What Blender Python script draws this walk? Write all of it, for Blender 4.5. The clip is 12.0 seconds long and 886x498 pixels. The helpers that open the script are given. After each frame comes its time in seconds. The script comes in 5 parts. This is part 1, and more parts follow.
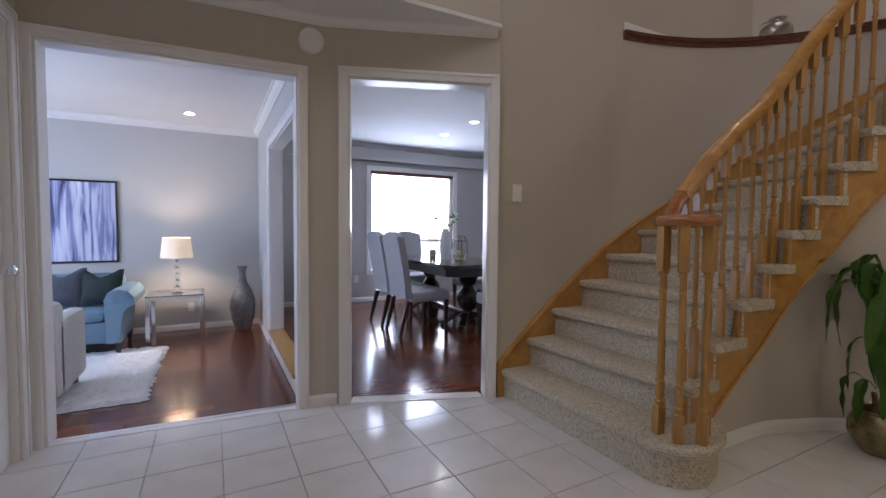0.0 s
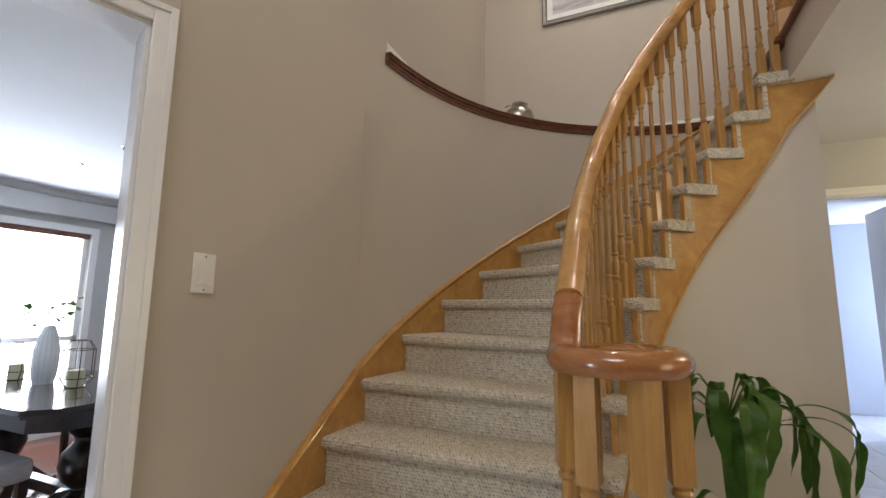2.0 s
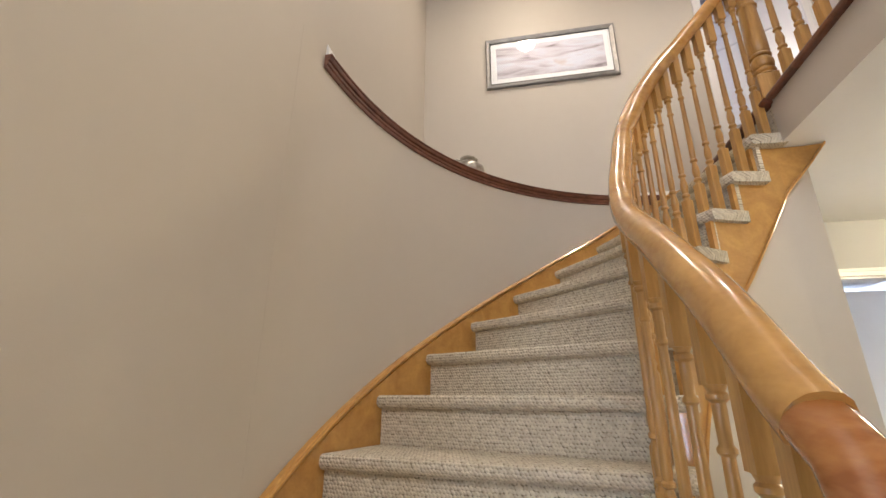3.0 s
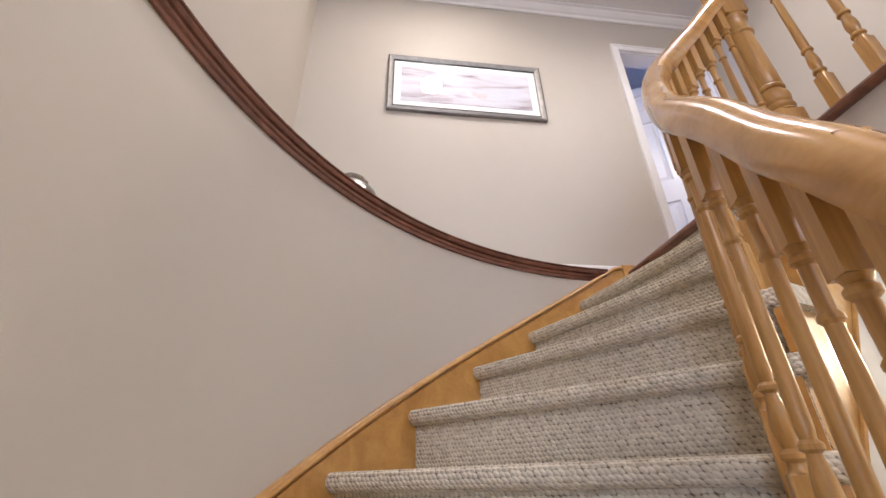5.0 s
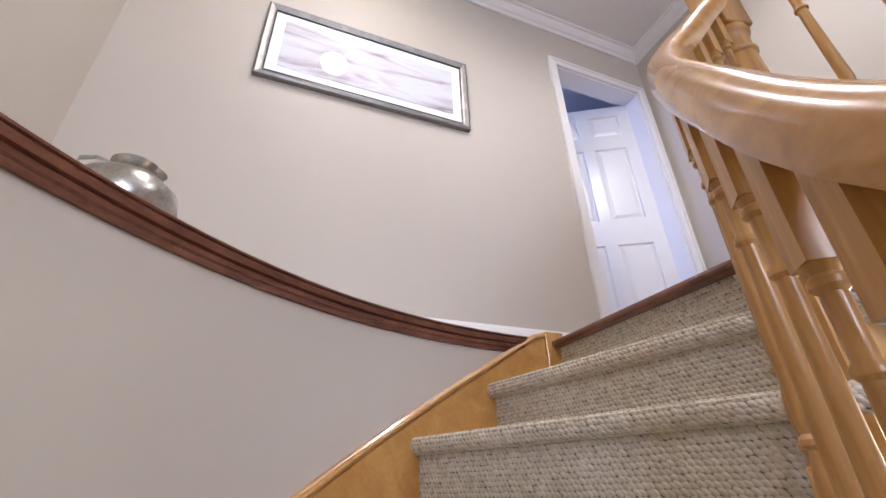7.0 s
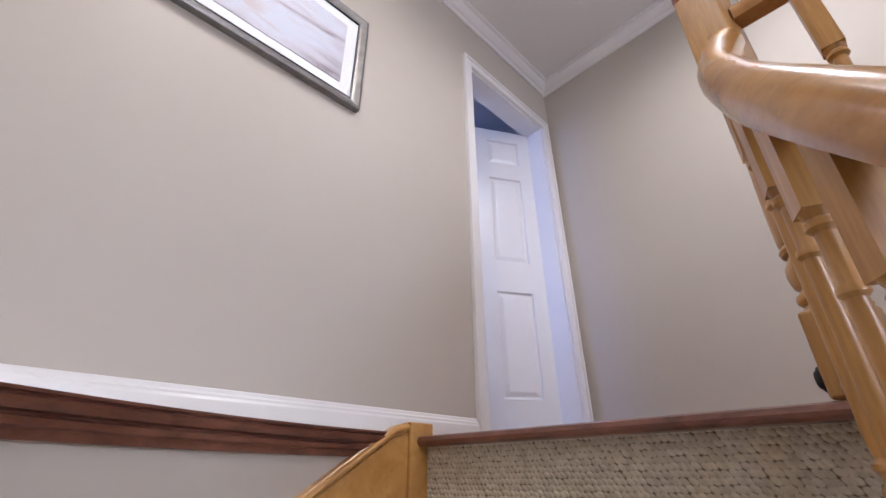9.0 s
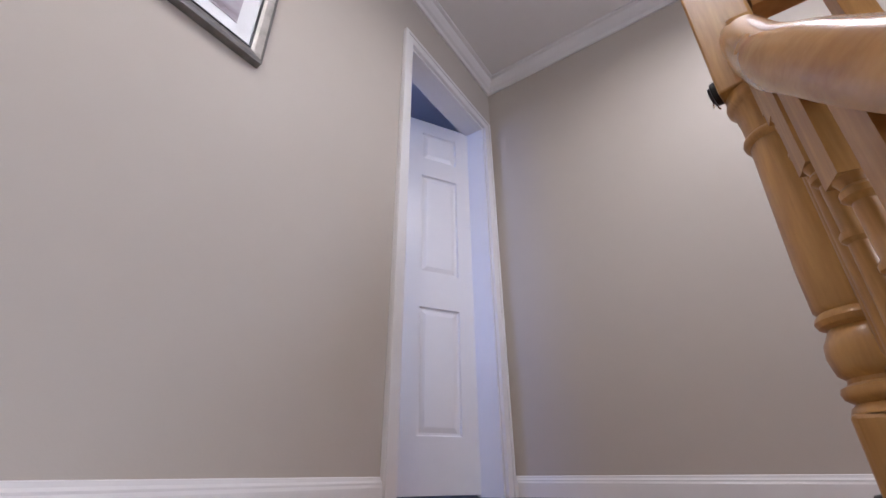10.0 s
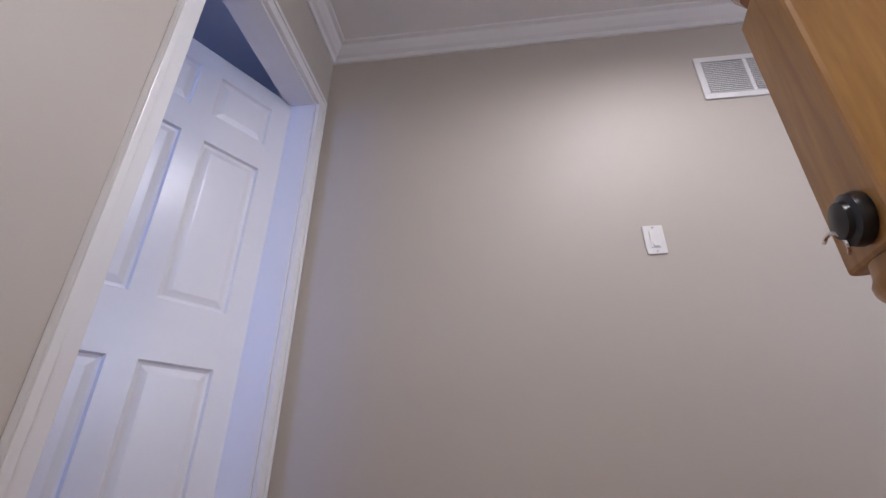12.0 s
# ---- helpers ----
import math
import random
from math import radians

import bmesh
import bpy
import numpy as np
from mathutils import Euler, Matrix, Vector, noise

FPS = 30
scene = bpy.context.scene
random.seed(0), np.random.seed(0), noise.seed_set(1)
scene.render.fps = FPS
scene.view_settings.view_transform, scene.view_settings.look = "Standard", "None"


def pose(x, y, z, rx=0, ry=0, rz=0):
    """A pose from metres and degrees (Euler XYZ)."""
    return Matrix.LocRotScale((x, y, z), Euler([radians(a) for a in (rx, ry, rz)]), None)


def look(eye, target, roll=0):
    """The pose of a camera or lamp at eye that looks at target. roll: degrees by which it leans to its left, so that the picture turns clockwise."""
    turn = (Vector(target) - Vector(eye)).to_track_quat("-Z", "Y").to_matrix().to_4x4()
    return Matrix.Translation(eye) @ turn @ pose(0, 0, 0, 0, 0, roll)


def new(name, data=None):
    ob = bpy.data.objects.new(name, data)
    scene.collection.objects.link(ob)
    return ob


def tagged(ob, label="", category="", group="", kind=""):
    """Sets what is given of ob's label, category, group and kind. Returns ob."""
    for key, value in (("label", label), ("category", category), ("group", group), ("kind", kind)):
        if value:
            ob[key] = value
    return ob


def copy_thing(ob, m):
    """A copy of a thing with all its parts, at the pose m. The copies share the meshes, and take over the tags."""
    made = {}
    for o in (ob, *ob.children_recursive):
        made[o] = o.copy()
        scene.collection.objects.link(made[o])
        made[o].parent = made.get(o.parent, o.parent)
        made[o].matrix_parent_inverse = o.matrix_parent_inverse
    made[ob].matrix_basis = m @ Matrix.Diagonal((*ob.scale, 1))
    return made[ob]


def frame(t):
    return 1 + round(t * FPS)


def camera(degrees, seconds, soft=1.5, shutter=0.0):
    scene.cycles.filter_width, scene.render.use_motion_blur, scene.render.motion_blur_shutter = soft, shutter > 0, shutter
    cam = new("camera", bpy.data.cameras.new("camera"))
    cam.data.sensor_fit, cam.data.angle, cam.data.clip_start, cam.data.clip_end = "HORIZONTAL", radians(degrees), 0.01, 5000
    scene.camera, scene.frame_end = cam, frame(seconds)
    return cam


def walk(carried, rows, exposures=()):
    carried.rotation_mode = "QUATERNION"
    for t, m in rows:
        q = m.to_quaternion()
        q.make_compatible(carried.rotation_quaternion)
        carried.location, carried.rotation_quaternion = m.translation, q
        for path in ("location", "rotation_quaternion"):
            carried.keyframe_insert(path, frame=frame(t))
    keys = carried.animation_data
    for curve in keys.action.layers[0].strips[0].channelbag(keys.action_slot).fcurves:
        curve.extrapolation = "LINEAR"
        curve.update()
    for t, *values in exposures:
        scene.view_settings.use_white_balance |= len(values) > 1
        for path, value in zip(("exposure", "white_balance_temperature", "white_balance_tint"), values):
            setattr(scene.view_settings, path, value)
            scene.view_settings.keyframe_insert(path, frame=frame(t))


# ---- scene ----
cam = camera(90.8, 12.0)
PATH = [
    (0, (-0.039, 0.9, 1.145), (0.893, 2.667, 1.055), 0.5),
    (0.5, (0.167, 1.198, 1.178), (1.448, 2.731, 1.101), 0.7),
    (1, (0.383, 1.552, 1.204), (1.901, 2.854, 1.173), 0.8),
    (1.5, (0.606, 1.834, 1.238), (2.308, 2.878, 1.354), 0.8),
    (2, (0.882, 2.116, 1.293), (2.695, 2.915, 1.567), 0.6),
    (2.5, (1.164, 2.388, 1.314), (3.015, 2.976, 1.79), 0.2),
    (3, (1.461, 2.564, 1.341), (3.321, 2.92, 1.986), 0.2),
    (3.5, (1.798, 2.678, 1.403), (3.634, 2.834, 2.179), -0.1),
    (5.5, (2.651, 2.724, 1.807), (4.37, 2.373, 2.767), -1.4),
    (6, (2.768, 2.658, 1.915), (4.46, 2.197, 2.877), -1.3),
    (6.5, (2.899, 2.577, 2.052), (4.558, 2.01, 3.015), -1.5),
    (8.5, (3.374, 2.386, 2.488), (4.791, 1.326, 3.414), -0.8),
    (9, (3.471, 2.339, 2.594), (4.736, 1.099, 3.519), -0.4),
    (9.5, (3.565, 2.213, 2.702), (4.687, 0.838, 3.624), -0.6),
    (10, (3.652, 2.123, 2.788), (4.657, 0.659, 3.706), -0.4),
    (10.5, (3.731, 2.039, 2.914), (4.57, 0.477, 3.839), 0.1),
    (11, (3.772, 1.882, 3.026), (4.408, 0.216, 3.931), -0.4),
    (11.5, (3.81, 1.777, 3.129), (4.257, 0.042, 4.019), -0.2),
    (12, (3.865, 1.682, 3.25), (4.085, -0.104, 4.122), -0.0),
]
EXPOSURES = [(0.0, -0.06, 6300, 18), (0.5, 0.07, 6500, 16), (1.0, 0.26, 6600, 13), (1.5, 0.42, 6650, 11), (2.0, 0.70, 6750, 10), (2.5, 1.12, 6850, 10), (3.5, 1.46, 6600, 12), (5.5, 1.62, 5900, 15),
             (8.5, 1.45, 5650, 15), (10.0, 1.05, 5600, 17), (12.0, 0.95, 5550, 17)]
walk(cam, [(t, look(eye, target, roll)) for t, eye, target, roll in PATH], EXPOSURES)


# ---- dimensions ----
RISE = 0.193
UP = 14 * RISE                    # upper floor
LOW_CEIL, TOP_CEIL = 2.46, 5.145
SUNK = -0.19                      # living room floor
CX, CY, RW = 2.65, 1.45, 1.89     # curved stair wall
NORTH, EAST, HALL_S = 3.34, 4.617, 0.165
WEST, SOUTH = -0.88, -1.7
EDGE = 1.36                       # edge of the upper hall


# ---- world and light ----
SUN_ELEV, SUN_ROT = radians(38), radians(200)
world = bpy.data.worlds.new("sky")
scene.world = world
world.use_nodes = True
wn, wl = world.node_tree.nodes, world.node_tree.links
sky = wn.new("ShaderNodeTexSky")
sky.sky_type, sky.sun_disc, sky.sun_elevation, sky.sun_rotation = "NISHITA", False, SUN_ELEV, SUN_ROT
wl.new(sky.outputs[0], wn["Background"].inputs[0])
wn["Background"].inputs[1].default_value = 0.12


def area(name, m, sx, sy, power, color, spread=180, shape="RECTANGLE"):
    d = bpy.data.lights.new(name, "AREA")
    d.shape, d.size, d.size_y, d.energy, d.color, d.spread = shape, sx, sy, power, color, radians(spread)
    ob = new(name, d)
    ob.matrix_world = m
    return ob


def bulb(name, p, power, color, radius=0.05):
    d = bpy.data.lights.new(name, "POINT")
    d.energy, d.color, d.shadow_soft_size = power, color, radius
    ob = new(name, d)
    ob.location = p
    return ob


def spot(name, p, power, color, angle=110, radius=0.04):
    d = bpy.data.lights.new(name, "SPOT")
    d.energy, d.color, d.shadow_soft_size, d.spot_size, d.spot_blend = power, color, radius, radians(angle), 0.7
    ob = new(name, d)
    ob.location = p
    return ob


DAY, WARM = (0.60, 0.74, 1.0), (1.0, 0.82, 0.62)
sun = bpy.data.lights.new("sun", "SUN")
sun.energy, sun.angle, sun.color = 2.0, radians(0.6), (1.0, 0.95, 0.88)
sun_ob = new("sun", sun)
sun_ob.rotation_euler = Euler((radians(52), 0, radians(-20)))
area("dining_window_light", look((2.8, 7.46, 1.30), (2.8, 3, 0.9)), 1.4, 1.5, 62, DAY)
area("living_window_light", look((-3.3, 5.6, 1.2), (0, 5.6, 0.8)), 1.8, 1.5, 90, DAY)
area("kitchen_window_light", look((8.36, -1.40, 1.45), (6.4, 0.3, 1.4)), 0.85, 1.15, 65, (0.55, 0.68, 1.0))
# added blue fill out of view; the bedroom has no window built
area("bedroom_blue_fill", look((5.45, 2.85, UP + 1.5), (4.95, 0.5, UP + 1.9)), 0.9, 1.2, 9, (0.32, 0.46, 1.0))
# added fill high in the foyer, with no window behind it
area("foyer_high_fill", look((-0.85, 2.35, 3.7), (4, 2.6, 2.2)), 1.6, 1.7, 48, (0.95, 0.95, 1.0))
# added warm fill low at the south wall; no door stands there
area("foyer_low_fill", look((1.2, -1.6, 1.35), (2.2, 3, 1.2)), 1.6, 2.0, 14, (1.0, 0.86, 0.60))
area("stair_ceiling_light", look((3.78, 2.39, TOP_CEIL - 0.08), (3.77, 2.37, 0)), 0.2, 0.2, 7, (1.0, 0.88, 0.74), shape="DISK")
spot("upper_hall_light", (3.15, 1.10, TOP_CEIL - 0.05), 27, (1.0, 0.90, 0.80), 165)
spot("dining_light_a", (2.82, 5.5, LOW_CEIL - 0.03), 10, (0.95, 0.92, 0.95))
spot("dining_light_b", (2.84, 6.33, LOW_CEIL - 0.03), 10, (0.95, 0.92, 0.95))
bulb("table_lamp_light", (-0.42, 6.98, 0.90), 20, WARM, 0.05)
bulb("hall_light", (3.5, -0.1, 2.25), 14, (1.0, 0.85, 0.58), 0.12)


# ---- materials ----
def mat(name, color, rough=0.6, metal=0.0, var=0.06, scale=6.0, bump=0.0, bscale=120.0, color2=None, stretch=(1, 1, 1), spec=0.5, coat=0.0, emit=None):
    m = bpy.data.materials.new(name)
    m.use_nodes = True
    n, l = m.node_tree.nodes, m.node_tree.links
    b = n["Principled BSDF"]
    b.inputs["Roughness"].default_value, b.inputs["Metallic"].default_value = rough, metal
    b.inputs["Specular IOR Level"].default_value, b.inputs["Coat Weight"].default_value = spec, coat
    b.inputs["Coat Roughness"].default_value = 0.08
    tc = n.new("ShaderNodeTexCoord")
    mp = n.new("ShaderNodeMapping")
    mp.inputs["Scale"].default_value = stretch
    l.new(tc.outputs["Object"], mp.inputs[0])
    nz = n.new("ShaderNodeTexNoise")
    nz.inputs["Scale"].default_value, nz.inputs["Detail"].default_value = scale, 4
    l.new(mp.outputs[0], nz.inputs["Vector"])
    fine = n.new("ShaderNodeTexNoise")
    fine.inputs["Scale"].default_value, fine.inputs["Detail"].default_value = scale * 9, 3
    l.new(mp.outputs[0], fine.inputs["Vector"])
    add = n.new("ShaderNodeMath")
    add.operation = "MULTIPLY_ADD"
    add.inputs[1].default_value = 0.35
    l.new(fine.outputs[0], add.inputs[0]), l.new(nz.outputs[0], add.inputs[2])
    r = n.new("ShaderNodeValToRGB")
    c2 = color2 or tuple(min(1, c * (1 + var)) for c in color)
    c1 = color if color2 else tuple(c * (1 - var) for c in color)
    r.color_ramp.elements[0].position, r.color_ramp.elements[1].position = 0.45, 0.9
    r.color_ramp.elements[0].color, r.color_ramp.elements[1].color = (*c1, 1), (*c2, 1)
    l.new(add.outputs[0], r.inputs[0])
    l.new(r.outputs[0], b.inputs["Base Color"])
    if bump:
        bn = n.new("ShaderNodeTexNoise")
        bn.inputs["Scale"].default_value, bn.inputs["Detail"].default_value = bscale, 3
        l.new(mp.outputs[0], bn.inputs["Vector"])
        bp = n.new("ShaderNodeBump")
        bp.inputs["Strength"].default_value, bp.inputs["Distance"].default_value = bump, 0.002
        l.new(bn.outputs[0], bp.inputs["Height"]), l.new(bp.outputs[0], b.inputs["Normal"])
    if emit:
        b.inputs["Emission Color"].default_value, b.inputs["Emission Strength"].default_value = (*emit[0], 1), emit[1]
    return m


def wood(name, dark, light, rough, ring=26.0, stretch=(1, 1, 0.08), coat=0.3, vary=0.0):
    """Wood with long grain, knots and pores; vary shifts whole pieces."""
    m = mat(name, dark, rough, coat=coat)
    n, l = m.node_tree.nodes, m.node_tree.links
    b, mp = n["Principled BSDF"], next(x for x in n if x.type == "MAPPING")
    mp.inputs["Scale"].default_value = stretch
    ns = n.new("ShaderNodeTexNoise")
    ns.inputs["Scale"].default_value, ns.inputs["Detail"].default_value, ns.inputs["Distortion"].default_value = ring, 5, 1.2
    l.new(mp.outputs[0], ns.inputs["Vector"])
    pore = n.new("ShaderNodeTexNoise")
    pore.inputs["Scale"].default_value, pore.inputs["Detail"].default_value = ring * 9, 2
    l.new(mp.outputs[0], pore.inputs["Vector"])
    mix = n.new("ShaderNodeMath")
    mix.operation = "MULTIPLY_ADD"
    mix.inputs[1].default_value = 0.3
    l.new(pore.outputs[0], mix.inputs[0]), l.new(ns.outputs[0], mix.inputs[2])
    src = mix.outputs[0]
    if vary:
        oi = n.new("ShaderNodeObjectInfo")
        v = n.new("ShaderNodeMath")
        v.operation = "MULTIPLY_ADD"
        v.inputs[1].default_value = vary
        l.new(oi.outputs["Random"], v.inputs[0]), l.new(src, v.inputs[2])
        src = v.outputs[0]
    r = n.new("ShaderNodeValToRGB")
    r.color_ramp.elements[0].position, r.color_ramp.elements[1].position = 0.42, 0.85 + vary
    r.color_ramp.elements[0].color, r.color_ramp.elements[1].color = (*dark, 1), (*light, 1)
    l.new(src, r.inputs[0]), l.new(r.outputs[0], b.inputs["Base Color"])
    bp = n.new("ShaderNodeBump")
    bp.inputs["Strength"].default_value, bp.inputs["Distance"].default_value = 0.12, 0.001
    l.new(pore.outputs[0], bp.inputs["Height"]), l.new(bp.outputs[0], b.inputs["Normal"])
    return m


def carpet_mat(name, lo, hi, cell):
    """Looped berber pile: rows of knots with dark gaps, whose shade is in the colour."""
    m = mat(name, hi, 0.95, spec=0.1)
    n, l = m.node_tree.nodes, m.node_tree.links
    b, mp = n["Principled BSDF"], next(x for x in n if x.type == "MAPPING")
    vo = n.new("ShaderNodeTexVoronoi")
    uv = n.new("ShaderNodeUVMap")
    uv.uv_map = "pile"
    vo.voronoi_dimensions, vo.feature = "2D", "F1"
    vo.inputs["Scale"].default_value, vo.inputs["Randomness"].default_value = cell, 0.34
    l.new(uv.outputs[0], vo.inputs["Vector"])
    ns = n.new("ShaderNodeTexNoise")
    ns.inputs["Scale"].default_value, ns.inputs["Detail"].default_value = 55, 3
    l.new(mp.outputs[0], ns.inputs["Vector"])
    r = n.new("ShaderNodeValToRGB")
    e = r.color_ramp.elements
    e[0].position, e[1].position = 0.50, 0.72
    e[0].color, e[1].color = (*hi, 1), (*lo, 1)
    l.new(vo.outputs["Distance"], r.inputs[0])
    fleck = n.new("ShaderNodeValToRGB")
    fleck.color_ramp.elements[0].position, fleck.color_ramp.elements[1].position = 0.12, 0.62
    fleck.color_ramp.elements[0].color, fleck.color_ramp.elements[1].color = (0.60, 0.56, 0.53, 1), (1, 1, 1, 1)
    l.new(vo.outputs["Color"], fleck.inputs[0])
    knot = n.new("ShaderNodeMix")
    knot.data_type, knot.blend_type = "RGBA", "MULTIPLY"
    knot.inputs["Factor"].default_value = 0.4
    l.new(r.outputs[0], knot.inputs["A"]), l.new(fleck.outputs[0], knot.inputs["B"])
    mx = n.new("ShaderNodeMix")
    mx.data_type, mx.blend_type = "RGBA", "MULTIPLY"
    mx.inputs["Factor"].default_value = 0.55
    r2 = n.new("ShaderNodeValToRGB")
    r2.color_ramp.elements[0].position, r2.color_ramp.elements[1].position = 0.3, 0.6
    r2.color_ramp.elements[0].color, r2.color_ramp.elements[1].color = (0.66, 0.62, 0.56, 1), (1, 1, 1, 1)
    l.new(ns.outputs[0], r2.inputs[0])
    l.new(knot.outputs["Result"], mx.inputs["A"]), l.new(r2.outputs[0], mx.inputs["B"])
    l.new(mx.outputs["Result"], b.inputs["Base Color"])
    bp = n.new("ShaderNodeBump")
    bp.invert = True
    bp.inputs["Strength"].default_value, bp.inputs["Distance"].default_value = 0.95, 0.006
    l.new(vo.outputs["Distance"], bp.inputs["Height"]), l.new(bp.outputs[0], b.inputs["Normal"])
    return m


PAINT = mat("wall_paint", (0.52, 0.475, 0.415), 0.55, var=0.02, scale=1.5, bump=0.08, bscale=160)
CROWN_PAINT = mat("crown_paint", (0.78, 0.77, 0.76), 0.5, var=0.02, scale=3)
# cooler copy of the beige: living and dining rooms' daylight put into the colour
PAINT_COOL = mat("cool_wall_paint", (0.50, 0.50, 0.49), 0.6, var=0.02, scale=1.5, bump=0.08, bscale=160)
PAINT_PALE = mat("pale_blue_wall_paint", (0.55, 0.60, 0.68), 0.6, var=0.02, scale=1.5, bump=0.08, bscale=160)
CEIL = mat("ceiling_paint", (0.78, 0.77, 0.75), 0.8, var=0.02, scale=2, bump=0.15, bscale=90)
TRIM = mat("white_trim_paint", (0.80, 0.79, 0.78), 0.28, var=0.02, scale=3, bump=0.03, bscale=60)
OAK = wood("golden_oak", (0.34, 0.168, 0.044), (0.56, 0.315, 0.095), 0.34, 22, (1, 1, 0.1), 0.15)
OAK_RAIL = wood("oak_handrail", (0.40, 0.190, 0.052), (0.57, 0.310, 0.092), 0.27, 20, (0.35, 0.35, 0.6), 0.5)
CAP_WOOD = wood("red_oak_cap", (0.27, 0.085, 0.022), (0.44, 0.18, 0.05), 0.22, 20, (0.35, 0.35, 1), 0.8)
OAK_FACE = wood("oak_stringer", (0.40, 0.190, 0.046), (0.57, 0.315, 0.090), 0.3, 18, (0.45, 0.45, 0.5), 0.5)
MAHOG = wood("mahogany_moulding", (0.085, 0.027, 0.016), (0.21, 0.078, 0.048), 0.3, 22, (0.4, 0.4, 1), 0.5)
FLOORWOOD = wood("cherry_floor", (0.05, 0.013, 0.006), (0.21, 0.062, 0.027), 0.2, 14, (0.12, 1, 1), 0.35, 0.42)
ESPRESSO = wood("espresso_wood", (0.008, 0.005, 0.004), (0.03, 0.018, 0.013), 0.28, 20, (1, 1, 0.2), 0.4)
ESPRESSO_TOP = wood("polished_espresso", (0.010, 0.007, 0.006), (0.035, 0.022, 0.016), 0.12, 20, (1, 1, 0.2), 0.6)
CARPET = carpet_mat("berber_carpet", (0.16, 0.13, 0.088), (0.70, 0.635, 0.51), 76)
TILE = mat("ceramic_tile", (0.66, 0.65, 0.64), 0.12, var=0.05, scale=5, bump=0.02, bscale=12, color2=(0.74, 0.73, 0.72))
GROUT = mat("grout", (0.48, 0.46, 0.44), 0.9, var=0.15, scale=20)
FABRIC = mat("light_fabric", (0.42, 0.43, 0.45), 0.85, var=0.05, scale=30, bump=0.25, bscale=700)
CREAM = mat("cream_fabric", (0.62, 0.61, 0.58), 0.85, var=0.05, scale=30, bump=0.25, bscale=700)
TEAL = mat("powder_blue_fabric", (0.17, 0.27, 0.36), 0.8, var=0.08, scale=20, bump=0.25, bscale=600)
GREYCUSH = mat("grey_cushion", (0.075, 0.08, 0.10), 0.85, var=0.15, scale=20, bump=0.3, bscale=500)
GREENCUSH = mat("dark_green_cushion", (0.010, 0.022, 0.022), 0.8, var=0.15, scale=20, bump=0.3, bscale=500)
RUG = mat("white_shag", (0.72, 0.71, 0.70), 0.95, var=0.1, scale=30, bump=1.0, bscale=120)
CHROME = mat("chrome", (0.75, 0.75, 0.76), 0.1, 1.0, var=0.02)
PEWTER = mat("hammered_pewter", (0.22, 0.205, 0.18), 0.3, 1.0, color2=(0.58, 0.56, 0.52), scale=14, bump=0.6, bscale=45)
FRAME_M = mat("brushed_silver_frame", (0.24, 0.23, 0.22), 0.42, 0.6, var=0.2, scale=25, bump=0.2, bscale=90)
BLACK = mat("black_plastic", (0.012, 0.012, 0.013), 0.3, var=0.05)
PLASTIC = mat("white_plastic", (0.80, 0.79, 0.77), 0.35, var=0.01)
DARKGAP = mat("dark_cavity", (0.03, 0.03, 0.03), 0.9, var=0.05)
LAMPSHADE = mat("linen_shade", (0.8, 0.72, 0.6), 0.9, var=0.03, scale=60, emit=((1.0, 0.74, 0.46), 0.45))
LAMP_GLOW = mat("lamp_lens", (0.9, 0.9, 0.9), 0.4, var=0.01, emit=((1.0, 0.97, 0.9), 30))
GLOW_SKY = mat("bright_sky_backdrop", (0.9, 0.93, 1.0), 0.9, var=0.01, emit=((0.93, 0.97, 1.0), 5))
CERAMIC = mat("white_ceramic", (0.74, 0.75, 0.78), 0.3, var=0.04, scale=10)
VASE_GREY = mat("grey_stoneware", (0.13, 0.13, 0.135), 0.35, var=0.35, scale=22, bump=0.3, bscale=60)
WAX = mat("candle_wax", (0.72, 0.68, 0.45), 0.5, var=0.04)
POT = mat("bronze_glazed_pot", (0.10, 0.085, 0.035), 0.3, 0.25, var=0.4, scale=16, bump=0.9, bscale=26, color2=(0.34, 0.28, 0.13))
SOIL = mat("soil", (0.03, 0.02, 0.013), 0.95, var=0.3, scale=30, bump=1.0, bscale=60)
BARK = mat("cane_bark", (0.17, 0.11, 0.06), 0.85, var=0.3, scale=30, bump=0.8, bscale=80, stretch=(1, 1, 3))
BRASS = mat("dark_brass", (0.12, 0.09, 0.05), 0.35, 0.9, var=0.1)
STONEBOX = mat("black_stone", (0.015, 0.015, 0.017), 0.5, var=0.3, scale=14, bump=0.6, bscale=30)
MAT_BOARD = mat("mat_board", (0.70, 0.69, 0.69), 0.8, var=0.02)


def glass_mat(name="clear_glass"):
    m = bpy.data.materials.new(name)
    m.use_nodes = True
    b = m.node_tree.nodes["Principled BSDF"]
    b.inputs["Transmission Weight"].default_value, b.inputs["Roughness"].default_value, b.inputs["IOR"].default_value = 1.0, 0.01, 1.45
    b.inputs["Base Color"].default_value = (0.95, 0.97, 0.97, 1)
    return m


GLASS = glass_mat()


def leaf_mat():
    m = mat("corn_plant_leaf", (0.045, 0.125, 0.016), 0.32, var=0.3, scale=6, color2=(0.13, 0.28, 0.045), bump=0.2, bscale=40, stretch=(1, 1, 1))
    m.node_tree.nodes["Principled BSDF"].inputs["Subsurface Weight"].default_value = 0.0
    return m


LEAF = leaf_mat()


